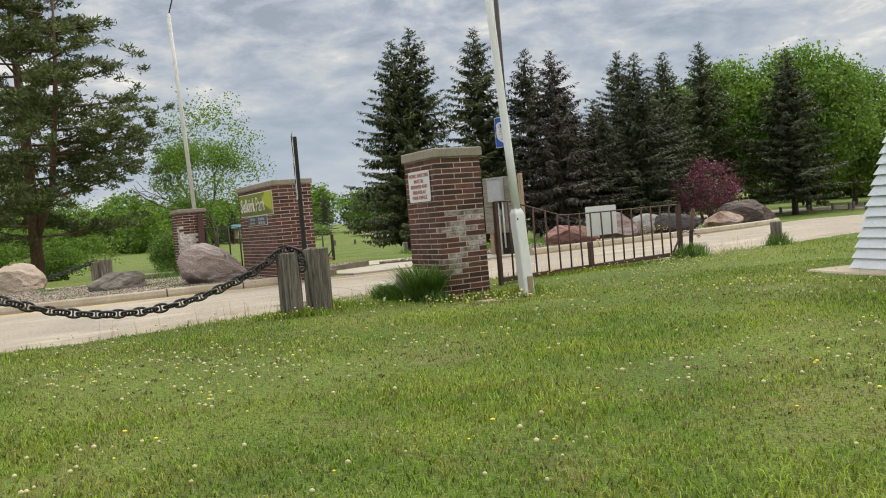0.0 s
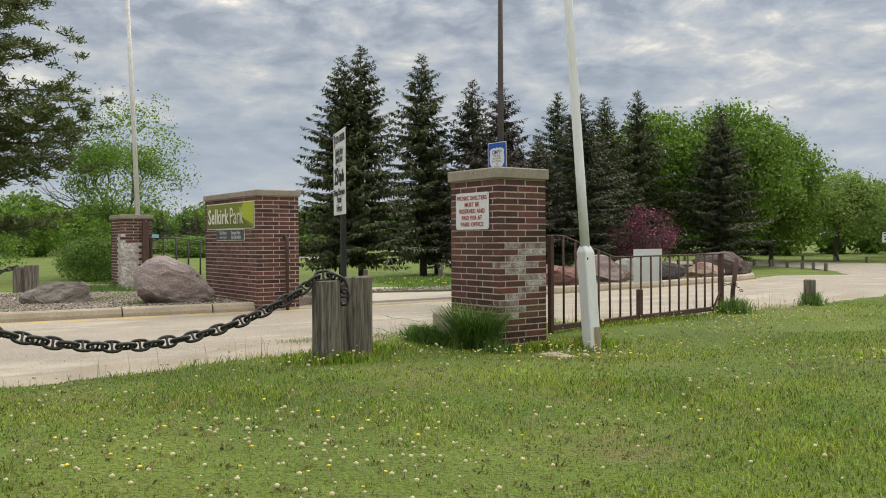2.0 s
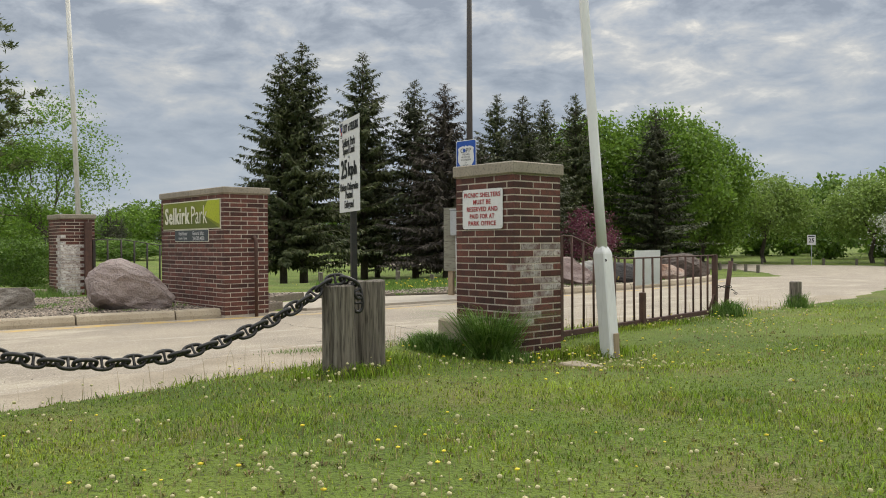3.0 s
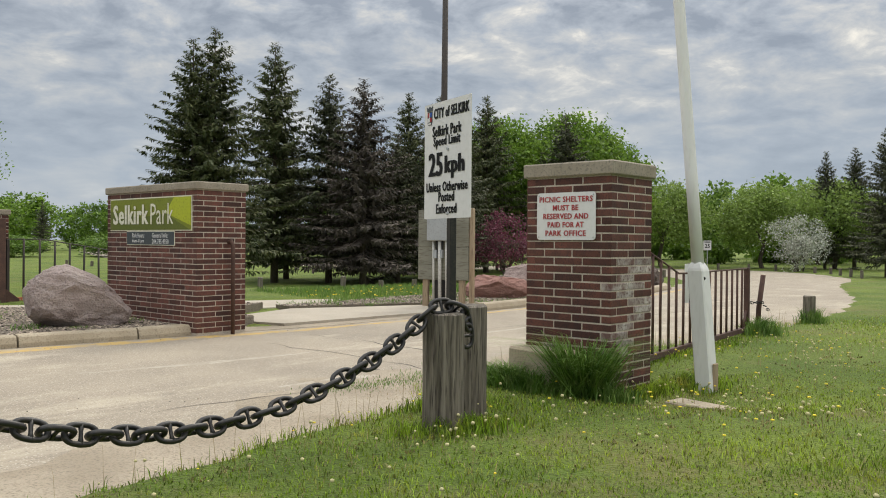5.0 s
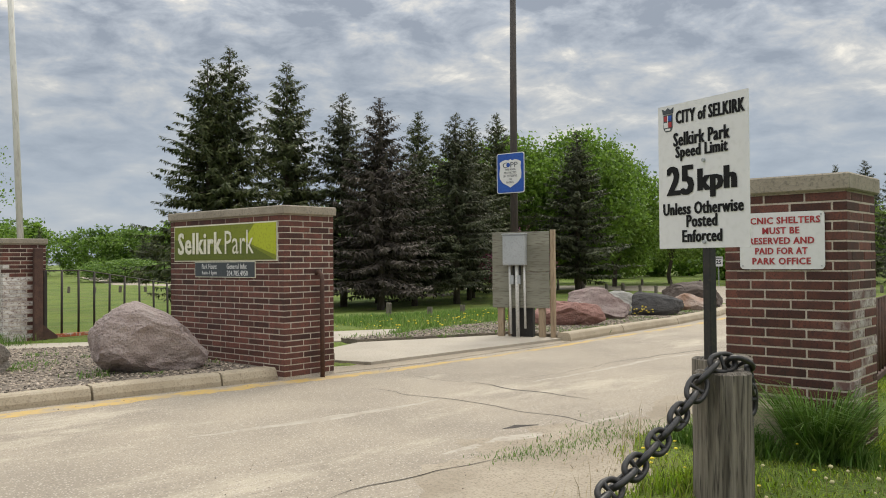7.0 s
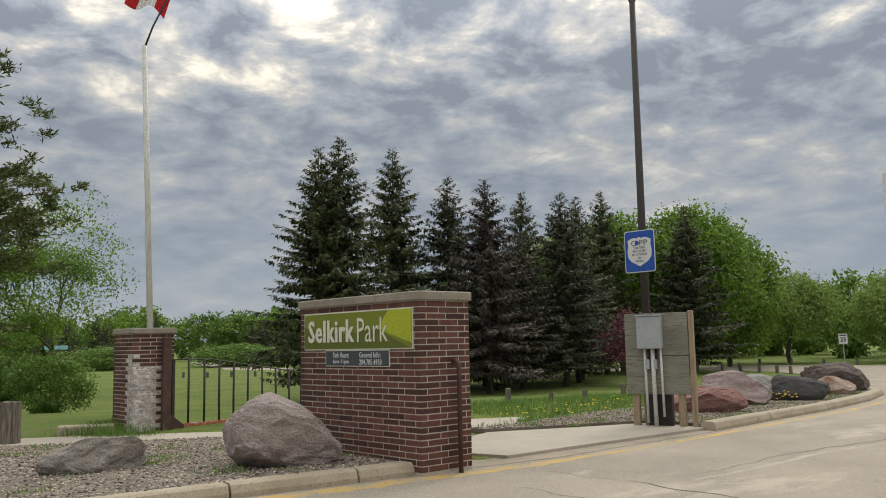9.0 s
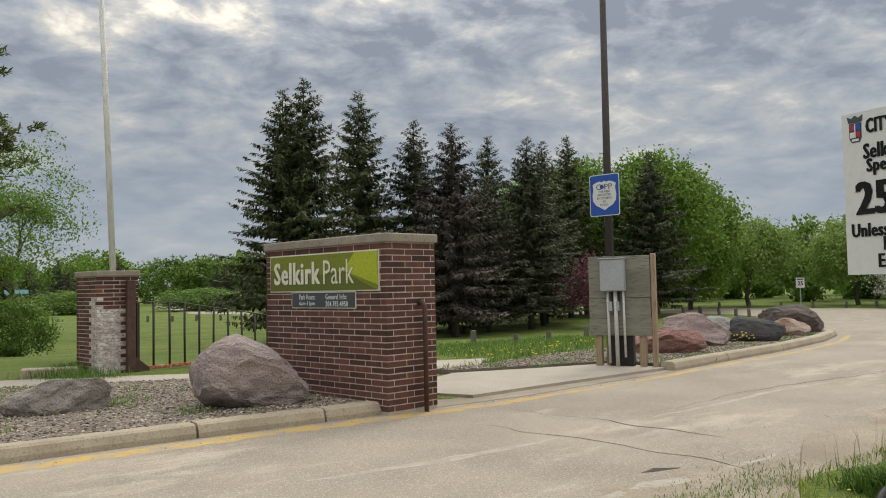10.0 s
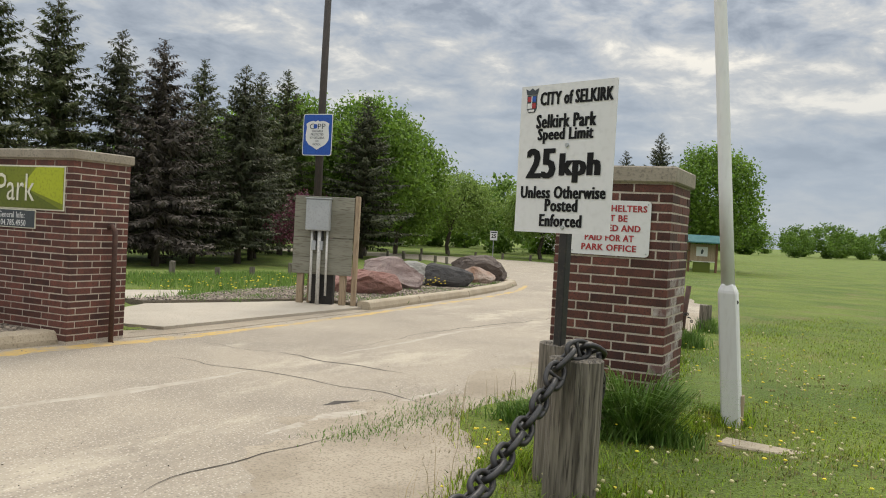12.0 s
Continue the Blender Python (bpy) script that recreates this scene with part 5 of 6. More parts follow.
def clad_tower():
    """A white lap-sided hut with leaning walls."""
    ang = math.degrees(math.atan2(-0.966, 0.26))
    root = empty("clad_tower", pose(4.79, 9.9, 0.36, 0, 0, ang), "white lap-sided tapered garden tower on a concrete base", "tower")
    S, H, n, slope = 2.5, 4.3, 36, 0.21
    for i in range(n):
        z0, z1 = 0.06 + H * i / n, 0.06 + H * (i + 1) / n
        a, b = slope * z0 - 0.022, slope * z1 + 0.012
        bm = bmesh.new()
        lo = [bm.verts.new(p) for p in ((a, a, z0), (S - a, a, z0), (S - a, S - a, z0), (a, S - a, z0))]
        hi = [bm.verts.new(p) for p in ((b, b, z1), (S - b, b, z1), (S - b, S - b, z1), (b, S - b, z1))]
        for k in range(4):
            bm.faces.new((lo[k], lo[(k + 1) % 4], hi[(k + 1) % 4], hi[k]))
        bm.faces.new(lo[::-1])
        bm.faces.new(hi)
        bmesh.ops.recalc_face_normals(bm, faces=bm.faces)
        part("lap_board", bm, M["siding"], root)
    return root


clad_tower()
tbase = part("tower_base", boxed(-0.35, -0.35, -0.1, 2.85, 2.85, 0.055, 0.02), M["concrete"])
tbase.matrix_world = pose(4.79, 9.9, 0.36, 0, 0, math.degrees(math.atan2(-0.966, 0.26)))
tagged(tbase, "pale concrete base slab under the white tower", "slab")


# ---- trees ----
def cards(centers, dirs, ups, lengths, widths, droop=0.0):
    """Pointed leaf sprays: two triangles each, folded along the middle."""
    c, d, u = np.asarray(centers), np.asarray(dirs), np.asarray(ups)
    L, W = np.asarray(lengths)[:, None], np.asarray(widths)[:, None]
    d = d / (np.linalg.norm(d, axis=1, keepdims=True) + 1e-9)
    s = np.cross(d, u)
    s /= np.linalg.norm(s, axis=1, keepdims=True) + 1e-9
    n = np.cross(s, d)
    v = np.stack([c, c + d * L * 0.5 + s * W / 2 - n * W * 0.12, c + d * L - n * droop * L, c + d * L * 0.5 - s * W / 2 - n * W * 0.12], 1).reshape(-1, 3)
    i = np.arange(len(c))[:, None] * 4
    return v, np.concatenate([i, i + 1, i + 2, i + 3], 1)


def spruce(name, H, R, seed, needle, label, dead=0.0, bare=0.13, dens=0.7, group="spruces across the road"):
    rng = np.random.default_rng(seed)
    root = empty(name, Matrix(), label, "tree", group)
    bm = tubed([(0, 0, -0.3), (0.02, 0, H * 0.3), (0, 0.03, H * 0.7), (0, 0, H * 0.985)], [0.018 * H, 0.013 * H, 0.006 * H, 0.012], 9)
    C, D, U, L, W = [], [], [], [], []
    z = H * bare
    while z < H * 0.985:
        t = (z / H - bare) / (1 - bare)
        reach = R * (1 - t) ** 0.95 * min(1, 0.72 + t * 3.0)
        nb = int(rng.integers(8, 11))
        a0 = rng.uniform(0, 2 * np.pi)
        for q in range(nb):
            a = a0 + 2 * np.pi * q / nb + rng.normal(0, 0.18)
            ln = reach * rng.choice([rng.uniform(0.98, 1.34), rng.uniform(0.62, 1.0)]) + 0.12
            ln = float(ln)
            out = np.array([np.cos(a), np.sin(a), 0])
            zb = z + rng.normal(0, 0.010 * H)
            rise = rng.uniform(-0.34, -0.06) + 0.55 * t ** 2
            n = max(7, int(ln / 0.036 * dens))
            s = np.sort(rng.uniform(0.02, 1, n) ** 0.75)
            mids = np.outer(s * ln, out) + np.outer(s * ln * rise + 0.16 * ln * s ** 2.2, [0, 0, 1]) + [0, 0, min(zb, H * 0.98)]
            if rng.random() < 0.5 or dead:
                tube(bm, [(0, 0, min(zb, H * 0.98)), mids[len(mids) // 2], mids[-1]], [0.018 + 0.004 * ln, 0.012, 0.005], 4, False)
            side = np.array([-out[1], out[0], 0])
            sg = rng.choice([-1, 1], n)
            dv = np.outer(rng.uniform(0.3, 0.9, n), out) + side * (sg * rng.uniform(0.35, 1.0, n))[:, None] + np.outer(rng.uniform(-0.55, 0.12, n), [0, 0, 1])
            size = (0.10 + 0.15 * min(1, ln / 1.2) + 0.34 * (1 - s) * min(1, ln / 1.6)) * rng.uniform(0.7, 1.3, n)
            keep = rng.random(n) > dead
            C.append(mids[keep]), D.append(dv[keep]), L.append(size[keep])
            W.append(size[keep] * rng.uniform(0.22, 0.38, keep.sum()) * (0.4 if dead > 0.4 else 1))
            up = np.tile([0, 0, 1.0], (n, 1)) + rng.normal(0, 0.35, (n, 3))
            U.append(up[keep])
            # hanging sprays
            k2 = keep & (rng.random(n) < 0.4)
            C.append(mids[k2]), D.append((dv * [0.5, 0.5, 0] + [0, 0, -1.0])[k2]), L.append(size[k2] * 0.8), W.append(size[k2] * 0.34), U.append(up[k2] + out)
        z += H * 0.038 * (1.1 - 0.5 * t)
    part("trunk", bm, M["bark"], root)
    v, f = cards(np.concatenate(C), np.concatenate(D), np.concatenate(U), np.concatenate(L), np.concatenate(W), 0.15)
    tagged(raw("crown", v, f, needle, root), kind="stuff")
    return root


def put(tree, x, y, k=1.0, kz=None, rot=None, z=None):
    m = pose(x, y, gzf(x, y) if z is None else z, 0, 0, random.uniform(0, 360) if rot is None else rot)
    ob = copy_thing(tree, m)
    ob.scale = (k, k, kz or k)
    return ob


def leafy(name, H, R, seed, leaf, label, crown_from=0.28, n_leaf=9000, size=0.26, trunk_r=None, spread=0.9, group="", category="tree", gaps=0.5, stems=1, bark="bark", flat=1.0, clump=0.17):
    """A broadleaf: forking limbs, twigs, and a crown of many small leaves gathered in clumps."""
    rng = np.random.default_rng(seed)
    root = empty(name, Matrix(), label, category, group)
    bm = bmesh.new()
    tips = []
    tr = trunk_r or 0.02 * H

    def grow(p, d, ln, r, depth):
        d = d / np.linalg.norm(d)
        mid = p + d * ln * 0.5 + rng.normal(0, ln * 0.05, 3)
        q = p + d * ln
        tube(bm, [p, mid, q], [r, r * 0.85, r * 0.68], 7 if depth < 2 else 4, False)
        if depth >= 2:
            tips.append(mid)
        if depth >= 4 or ln < 0.25:
            tips.append(q)
            return
        for k in range(int(rng.integers(2, 4)) + (1 if depth == 0 else 0)):
            nd = d * 0.75 + rng.normal(0, 0.52, 3) * spread + np.array([0, 0, 0.16])
            grow(q, nd, ln * rng.uniform(0.6, 0.85), r * 0.62, depth + 1)

    for s in range(stems):
        base = np.array([0.0, 0.0, -0.2]) + (rng.normal(0, 0.15, 3) * [1, 1, 0] if stems > 1 else 0)
        lean = rng.normal(0, 0.08 if stems == 1 else 0.32, 3) * [1, 1, 0] + [0, 0, 1]
        grow(base, lean, H * crown_from + 0.2, tr, 0)
    tips_a = np.array(tips)
    # clumps: at the twigs, and through an uneven crown volume
    nc = max(40, n_leaf // 60)
    th, ph = rng.uniform(0, 2 * np.pi, nc), np.arccos(rng.uniform(-0.85, 1, nc))
    rad = rng.uniform(0.25, 1.0, nc) ** 0.35
    hc, hr = H * (1 + crown_from * 0.8) / 2, H * (1 - crown_from * 0.8) / 2
    lump = 1 + 0.22 * np.sin(3 * th + seed) * np.sin(2 * ph + seed * 2)
    vol = np.stack([R * rad * lump * np.sin(ph) * np.cos(th), R * rad * lump * np.sin(ph) * np.sin(th), hc + hr * rad * np.cos(ph) * flat], 1)
    pick = tips_a[rng.integers(0, len(tips_a), nc)]
    ok = (np.hypot(pick[:, 0], pick[:, 1]) < R * (1.05 if gaps < 0.9 else 1.5)) & (pick[:, 2] < H * (1.0 if gaps < 0.9 else 1.2))
    cl = np.where((rng.random(nc) < gaps)[:, None] & ok[:, None], pick, vol)
    per = n_leaf // nc
    cs = rng.uniform(0.5, 1.25, nc) * R * clump
    C = np.repeat(cl, per, 0) + np.clip(rng.normal(0, 1, (nc * per, 3)), -1.5, 1.5) * np.repeat(cs, per)[:, None] * [1, 1, 0.75]
    n = len(C)
    D = rng.normal(0, 1, (n, 3)) + [0, 0, -0.25]
    U = rng.normal(0, 1, (n, 3))
    Ls = size * rng.uniform(0.6, 1.35, n)
    part("trunk", bm, M[bark], root)
    v, f = cards(C, D, U, Ls, Ls * rng.uniform(0.5, 0.8, n))
    tagged(raw("crown", v, f, leaf, root), kind="stuff")
    return root


def pine(name, H, seed, label):
    """A pine: bare orange lower trunk, long level limbs, needle tufts in flat plates at their ends."""
    rng = np.random.default_rng(seed)
    root = empty(name, Matrix(), label, "tree")
    bm = tubed([(0, 0, -0.3), (0.05, 0, H * 0.35), (-0.1, 0.1, H * 0.7), (0, 0, H)], [0.24, 0.19, 0.11, 0.03], 12)
    tube(bm, [(0.05, 0, 1.6), (0.9, -0.2, 3.2), (1.5, -0.3, H * 0.55), (1.7, -0.3, H * 0.8)], [0.14, 0.12, 0.08, 0.03], 9)
    C, D = [], []
    z = 1.7
    while z < H:
        t = z / H
        reach = 4.6 * (1 - 0.72 * t ** 1.6)
        for _ in range(4):
            a = rng.uniform(0, 2 * np.pi)
            out = np.array([np.cos(a), np.sin(a), 0])
            ln = reach * rng.uniform(0.5, 1.1)
            ofs = np.array([1.2, -0.25, 0]) if rng.random() < 0.3 and z > 3 else np.zeros(3)
            bend = rng.uniform(-0.12, 0.22)
            p = [ofs + out * ln * s + [0, 0, z + ln * (bend * s + 0.10 * s * s)] for s in (0, 0.35, 0.7, 1)]
            tube(bm, p, [0.05, 0.035, 0.022, 0.008], 5, False)
            for _ in range(int(5 + ln * 3)):
                s = rng.uniform(0.35, 1.05)
                sway = rng.normal(0, 0.30 + 0.16 * ln * s * 0.5, 3) * [1, 1, 0.32]
                c = ofs + out * ln * s + [0, 0, z + ln * (bend * s + 0.10 * s * s) + 0.06] + sway
                m = 60
                C.append(c + rng.normal(0, 0.11, (m, 3)) * [1.2, 1.2, 0.5])
                D.append(rng.normal(0, 1, (m, 3)) * [1, 1, 0.6] + [0, 0, 0.55] + out * 0.5)
        z += 0.42
    C, D = np.concatenate(C), np.concatenate(D)
    n = len(C)
    Ls = rng.uniform(0.13, 0.26, n)
    part("trunk", bm, M["pinebark"], root)
    v, f = cards(C, D, rng.normal(0, 1, (n, 3)), Ls, Ls * 0.26)
    tagged(raw("crown", v, f, M["pineneedle"], root), kind="stuff")
    return root


def place(ob, x, y, k=1.0, rot=0.0):
    ob.matrix_basis = pose(x, y, gzf(x, y), 0, 0, rot) @ Matrix.Scale(k, 4)
    return ob


SPRUCE = "tall dark green spruce standing on the lawn across the road"
sp_a = spruce("spruce_tree", 13.0, 4.1, 1, M["needle"], SPRUCE)
sp_b = spruce("spruce_tree", 13.0, 4.0, 2, M["needle"], SPRUCE)
sp_c = spruce("spruce_tree", 13.0, 3.9, 3, M["needleblue"], SPRUCE)
sp_far = spruce("spruce_tree", 13.0, 3.9, 7, M["needleblue"], "dark conifer in the far woods", 0, 0.06, 0.4, "far woods")
sp_dead = spruce("spruce_tree", 12.1, 4.4, 4, M["deadneedle"], "half dead spruce with bare brown twigs", 0.3, 0.10, 0.75)
place(sp_far, -30, 158, 0.6)
# tops: x, y, height of the tip
place(sp_a, -0.99, 48.33, (12.42 + 0.99) / 13)
put(sp_b, -2.06, 47.68, 0.92, (11.66 + 0.95) / 13)
put(sp_a, 3.18, 57.2, 1.12, (14.1 + 1.0) / 13)
place(sp_c, 6.43, 56.4, (12.26 + 1.0) / 13)
place(sp_dead, 7.48, 51.64, 1.0)
put(sp_b, 15.63, 70.2, 1.1, 15.0 / 13)
put(sp_c, 13.67, 56.2, 1.0, 12.35 / 13)
place(sp_b, 17.54, 63.4, 13.45 / 13)
put(sp_a, 22.95, 71.3, 1.1, 15.4 / 13)
put(sp_c, 10.5, 55.0, 0.85, 0.72)
put(sp_b, 19.5, 69.0, 1.0, 0.9)
put(sp_dead, 12.2, 62.0, 0.9, 0.8)
put(sp_a, 4.6, 62.0, 0.9, 0.78)
put(sp_c, 9.4, 59.5, 0.9, 0.80)
put(sp_c, 16.2, 60.5, 0.85, 0.74)
# far dark conifers by the road's end
for x, y, k, kz in ((63.8, 76, 0.72, 0.99), (67.4, 75.6, 0.95, 1.03), (52.4, 57.3, 0.85, 0.97), (29.0, 68.5, 1.15, 1.06)):
    put(sp_c, x, y, k, kz)

big = leafy("broadleaf_tree", 14, 5.0, 11, M["leaf"], "large round fresh green broadleaf tree across the road", 0.14, 30000, 0.34, gaps=0.2, clump=0.15, group="broadleaf trees across the road")
place(big, 33.5, 76, 1.05)
put(big, 27.0, 77, 1.0)
put(big, 40.5, 82, 0.95)
put(big, 23.0, 80, 0.9)
willow = leafy("broadleaf_tree", 9.3, 5.2, 23, M["leafpale"], "wide low pale green tree beyond the far road", 0.30, 17000, 0.30, 0.28, 1.0, "round trees beyond the road", flat=0.95, gaps=0.3)
place(willow, 50.5, 86.5, 1.0)
put(willow, 59, 80, 0.95)
put(willow, 66, 77, 1.0)
put(willow, 42, 93, 0.8)
put(willow, 78, 92, 1.15)
put(big, 69.5, 65.0, 0.95)
white_bush = leafy("blossom_bush", 5.4, 3.0, 31, M["blossom"], "white flowering small tree beyond the far road", 0.2, 7000, 0.16, 0.10, 1.0, "", "tree", stems=3)
place(white_bush, 56, 71)
purple = leafy("purple_leaf_tree", 4.6, 2.1, 37, M["leafpurple"], "small purple leaved ornamental tree on the lawn", 0.22, 4600, 0.15, 0.09, 0.9, "", "tree", stems=3)
place(purple, 17.9, 55.5)
sparse = leafy("young_tree", 9.0, 2.7, 41, M["leaf"], "loose young tree with thin new leaves", 0.22, 17000, 0.12, 0.11, 0.62, "", "tree", gaps=0.8, clump=0.19)
place(sparse, -17.2, 64, 1.46)
pine_tree = pine("pine_tree", 13.5, 43, "tall pine with orange bark and long level limbs")
place(pine_tree, -14.9, 30.6)
bush = leafy("bush", 2.6, 1.6, 47, M["leafdark"], "rounded green bush behind the far pier", 0.02, 11000, 0.12, 0.03, 1.0, "bushes on the far lawn", "bush", stems=4, gaps=0.2)
place(bush, -11.65, 37.2, 0.76)
put(bush, -19, 60, 1.1)
put(bush, -8, 132, 3.5, 1.2)
put(bush, -24, 128, 3.5, 1.2)
low = leafy("broadleaf_tree", 7.5, 3.8, 53, M["leaf"], "leafy green tree behind the pine", 0.12, 12000, 0.20, 0.16, 1.0, "trees behind the pine", stems=2)
place(low, -19.3, 43, 0.62)
put(low, -27, 46, 1.1)
put(low, -35, 52, 1.4)

# woods that close the view
wood = leafy("broadleaf_tree", 13, 6.0, 61, M["leafdark"], "broadleaf tree in the far woods", 0.05, 3600, 0.75, group="far woods", gaps=0.25)
wood_b = leafy("broadleaf_tree", 12, 6.5, 67, M["leaf"], "broadleaf tree in the far woods", 0.05, 3600, 0.75, group="far woods", gaps=0.25)
place(wood, -55, 175, 0.75)
place(wood_b, -48, 180, 0.75)
wr = random.Random(77)
for x0, x1, y0, y1, n in ((-130, 12, 165, 215, 44), (-120, -40, 120, 160, 14), (20, 62, 110, 140, 14), (62, 120, 95, 130, 14), (120, 330, 150, 260, 44), (-260, -90, 60, 200, 20), (-120, 120, -120, -60, 18)):
    for i in range(n):
        t = (i + 0.5) / n
        x = x0 + (x1 - x0) * t + wr.uniform(-4, 4)
        y = wr.uniform(y0, y1)
        if math.hypot(x, y) < 55:
            continue
        k = wr.uniform(0.75, 1.2) * (0.72 if x < 14 else 0.85)
        put(wr.choice((wood, wood_b)), x, y, k * wr.uniform(0.9, 1.2), k, wr.uniform(0, 360))
for i in range(16):
    put(sp_far, wr.uniform(-62, 2), wr.uniform(150, 172), wr.uniform(0.6, 0.9), wr.uniform(0.5, 0.68))


# ---- grass, weeds, flowers, pebbles ----
rng = np.random.default_rng(5)


def blades(name, x, y, z, h, w, material, label, category, bend=0.45, parent=None):
    """Grass blades: a bent, tapering leaf of two quads' width each."""
    n = len(x)
    a = rng.uniform(0, 2 * np.pi, n)
    b = rng.uniform(0, 2 * np.pi, n)
    sx, sy = np.cos(a) * w / 2, np.sin(a) * w / 2
    bx, by = np.cos(b) * h * bend * rng.uniform(0.3, 1.2, n), np.sin(b) * h * bend * rng.uniform(0.3, 1.2, n)
    zz = np.zeros(n)
    v = np.stack([np.stack([x - sx, y - sy, z - 0.01], 1), np.stack([x + sx, y + sy, z - 0.01], 1),
                  np.stack([x + bx * 0.4 + sx * 0.7, y + by * 0.4 + sy * 0.7, z + h * 0.62], 1), np.stack([x + bx * 0.4 - sx * 0.7, y + by * 0.4 - sy * 0.7, z + h * 0.62], 1),
                  np.stack([x + bx, y + by, z + h * (1 - 0.25 * bend)], 1)], 1).reshape(-1, 3)
    i = np.arange(n) * 5
    quads = np.stack([i, i + 1, i + 2, i + 3], 1)
    tris = np.stack([i + 3, i + 2, i + 4], 1)
    me = bpy.data.meshes.new(name)
    me.vertices.add(len(v))
    me.vertices.foreach_set("co", v.astype(np.float32).ravel())
    me.loops.add(n * 7)
    me.loops.foreach_set("vertex_index", np.concatenate([quads, tris], 1).astype(np.int32).ravel())
    me.polygons.add(n * 2)
    start = np.stack([np.arange(n) * 7, np.arange(n) * 7 + 4], 1).ravel().astype(np.int32)
    me.polygons.foreach_set("loop_start", start)
    me.update(calc_edges=True)
    me.materials.append(material)
    ob = new(name, me)
    return tagged(ob, label, category, kind="stuff")


TOWER = [(4.4, 10.3), (5.5, 6.8), (8.2, 7.6), (7.3, 10.9)]


def scatter(x0, x1, y0, y1, per_m2, least=0.0):
    n = int((x1 - x0) * (y1 - y0) * per_m2)
    x, y = rng.uniform(x0, x1, n), rng.uniform(y0, y1, n)
    off = ground_offset(x, y)
    ok = (off > least) & ~inside(x, y, TOWER)
    pier = (np.abs((x - 0.05) * 0.87 + (y - 11.65) * 0.49) < 0.45) & (np.abs(-(x - 0.05) * 0.49 + (y - 11.65) * 0.87) < 0.5)
    ok &= ~pier
    return x[ok], y[ok]


def patch(x, y):
    """Where the lawn is thin and dry: 0 to 1."""
    p = wob(x * 1.0 + 4, y * 1.0, 1.1) * 0.5 + wob(x, y + 7, 2.7) * 0.3 + wob(x + 1, y, 6.1) * 0.2
    spot = np.exp(-(((x - 0.0) / 1.2) ** 2 + ((y - 9.4) / 0.55) ** 2)) + 0.9 * np.exp(-(((x + 2.4) / 1.6) ** 2 + ((y - 6.3) / 0.9) ** 2)) + 0.8 * np.exp(-(((x - 2.2) / 1.6) ** 2 + ((y - 5.4) / 0.8) ** 2))
    return np.clip(p * 1.25 + 0.05 + 1.0 * spot, 0, 1)


for y0, y1, x0, x1, dens in ((-4, 9, -13, 14, 260), (1.8, 5.5, -4.2, 4.6, 3000), (5.5, 8.5, -5.6, 6.0, 2200), (8.5, 11.5, -6.2, 8.0, 1300), (11.5, 17, -1.5, 12, 450)):
    x, y = scatter(x0, x1, y0, y1, dens, -0.012)
    thin = patch(x, y)
    rim = np.minimum(smoothstep(0, 1.2, np.minimum(x - x0, x1 - x)), smoothstep(0, 1.2, np.minimum(y - y0, y1 - y)) if dens < 1000 else 1.0)
    keep = (rng.random(len(x)) > 0.85 * thin) & (rng.random(len(x)) < rim)
    x, y, thin = x[keep], y[keep], thin[keep]
    tuft = 0.75 + 0.45 * wob(x, y, 2.3)
    h = rng.uniform(0.022, 0.058, len(x)) * tuft * (1 - 0.35 * thin)
    blades("lawn_grass", x, y, turf(x, y), h, rng.uniform(0.004, 0.010, len(x)), M["blade"], "short mown green lawn grass", "grass", 1.1)
    k = rng.random(len(x)) < 0.09 + 0.8 * thin
    blades("dry_grass", x[k] + 0.01, y[k], turf(x[k], y[k]), h[k] * rng.uniform(0.7, 1.5, k.sum()), rng.uniform(0.002, 0.005, k.sum()), M["straw"], "dry straw among the lawn grass", "grass", 0.9)

# rank grass along the road's edge and round feet of things
ex, ey = scatter(-9, 6, 5.5, 16, 900, -0.03)
d = seg_dist(ex, ey, [a for a, b in ROAD])
k = rng.random(len(ex)) < np.exp(-(d / 0.16) ** 2) * (0.35 + 0.5 * (wob(ex, ey, 2.2) > -0.1))
ex, ey = ex[k], ey[k]
blades("edge_grass", ex, ey, turf(ex, ey), rng.uniform(0.04, 0.11, len(ex)), rng.uniform(0.004, 0.008, len(ex)), M["blade"], "longer ragged grass along the road edge", "grass", 0.6)
k = rng.random(len(ex)) < 0.10
blades("edge_stalks", ex[k], ey[k], turf(ex[k], ey[k]), rng.uniform(0.18, 0.36, k.sum()), np.full(k.sum(), 0.004), M["straw"], "thin dry seed stalks along the road edge", "grass", 0.25)


def clump(cx, cy, rx, ry, n, h0, h1, label, ang=0.0, bend=0.55, material="tallgrass"):
    u, v = rng.normal(0, 0.5, n) * rx, rng.normal(0, 0.5, n) * ry
    c, s = math.cos(radians(ang)), math.sin(radians(ang))
    x, y = cx + u * c - v * s, cy + u * s + v * c
    fall = np.exp(-(u / rx) ** 2 - (v / ry) ** 2)
    h = (h0 + (h1 - h0) * rng.random(n)) * (0.55 + 0.45 * fall)
    return blades("grass_tuft", x, y, turf(x, y), h, rng.uniform(0.007, 0.014, n), M[material], label, "grass", bend)


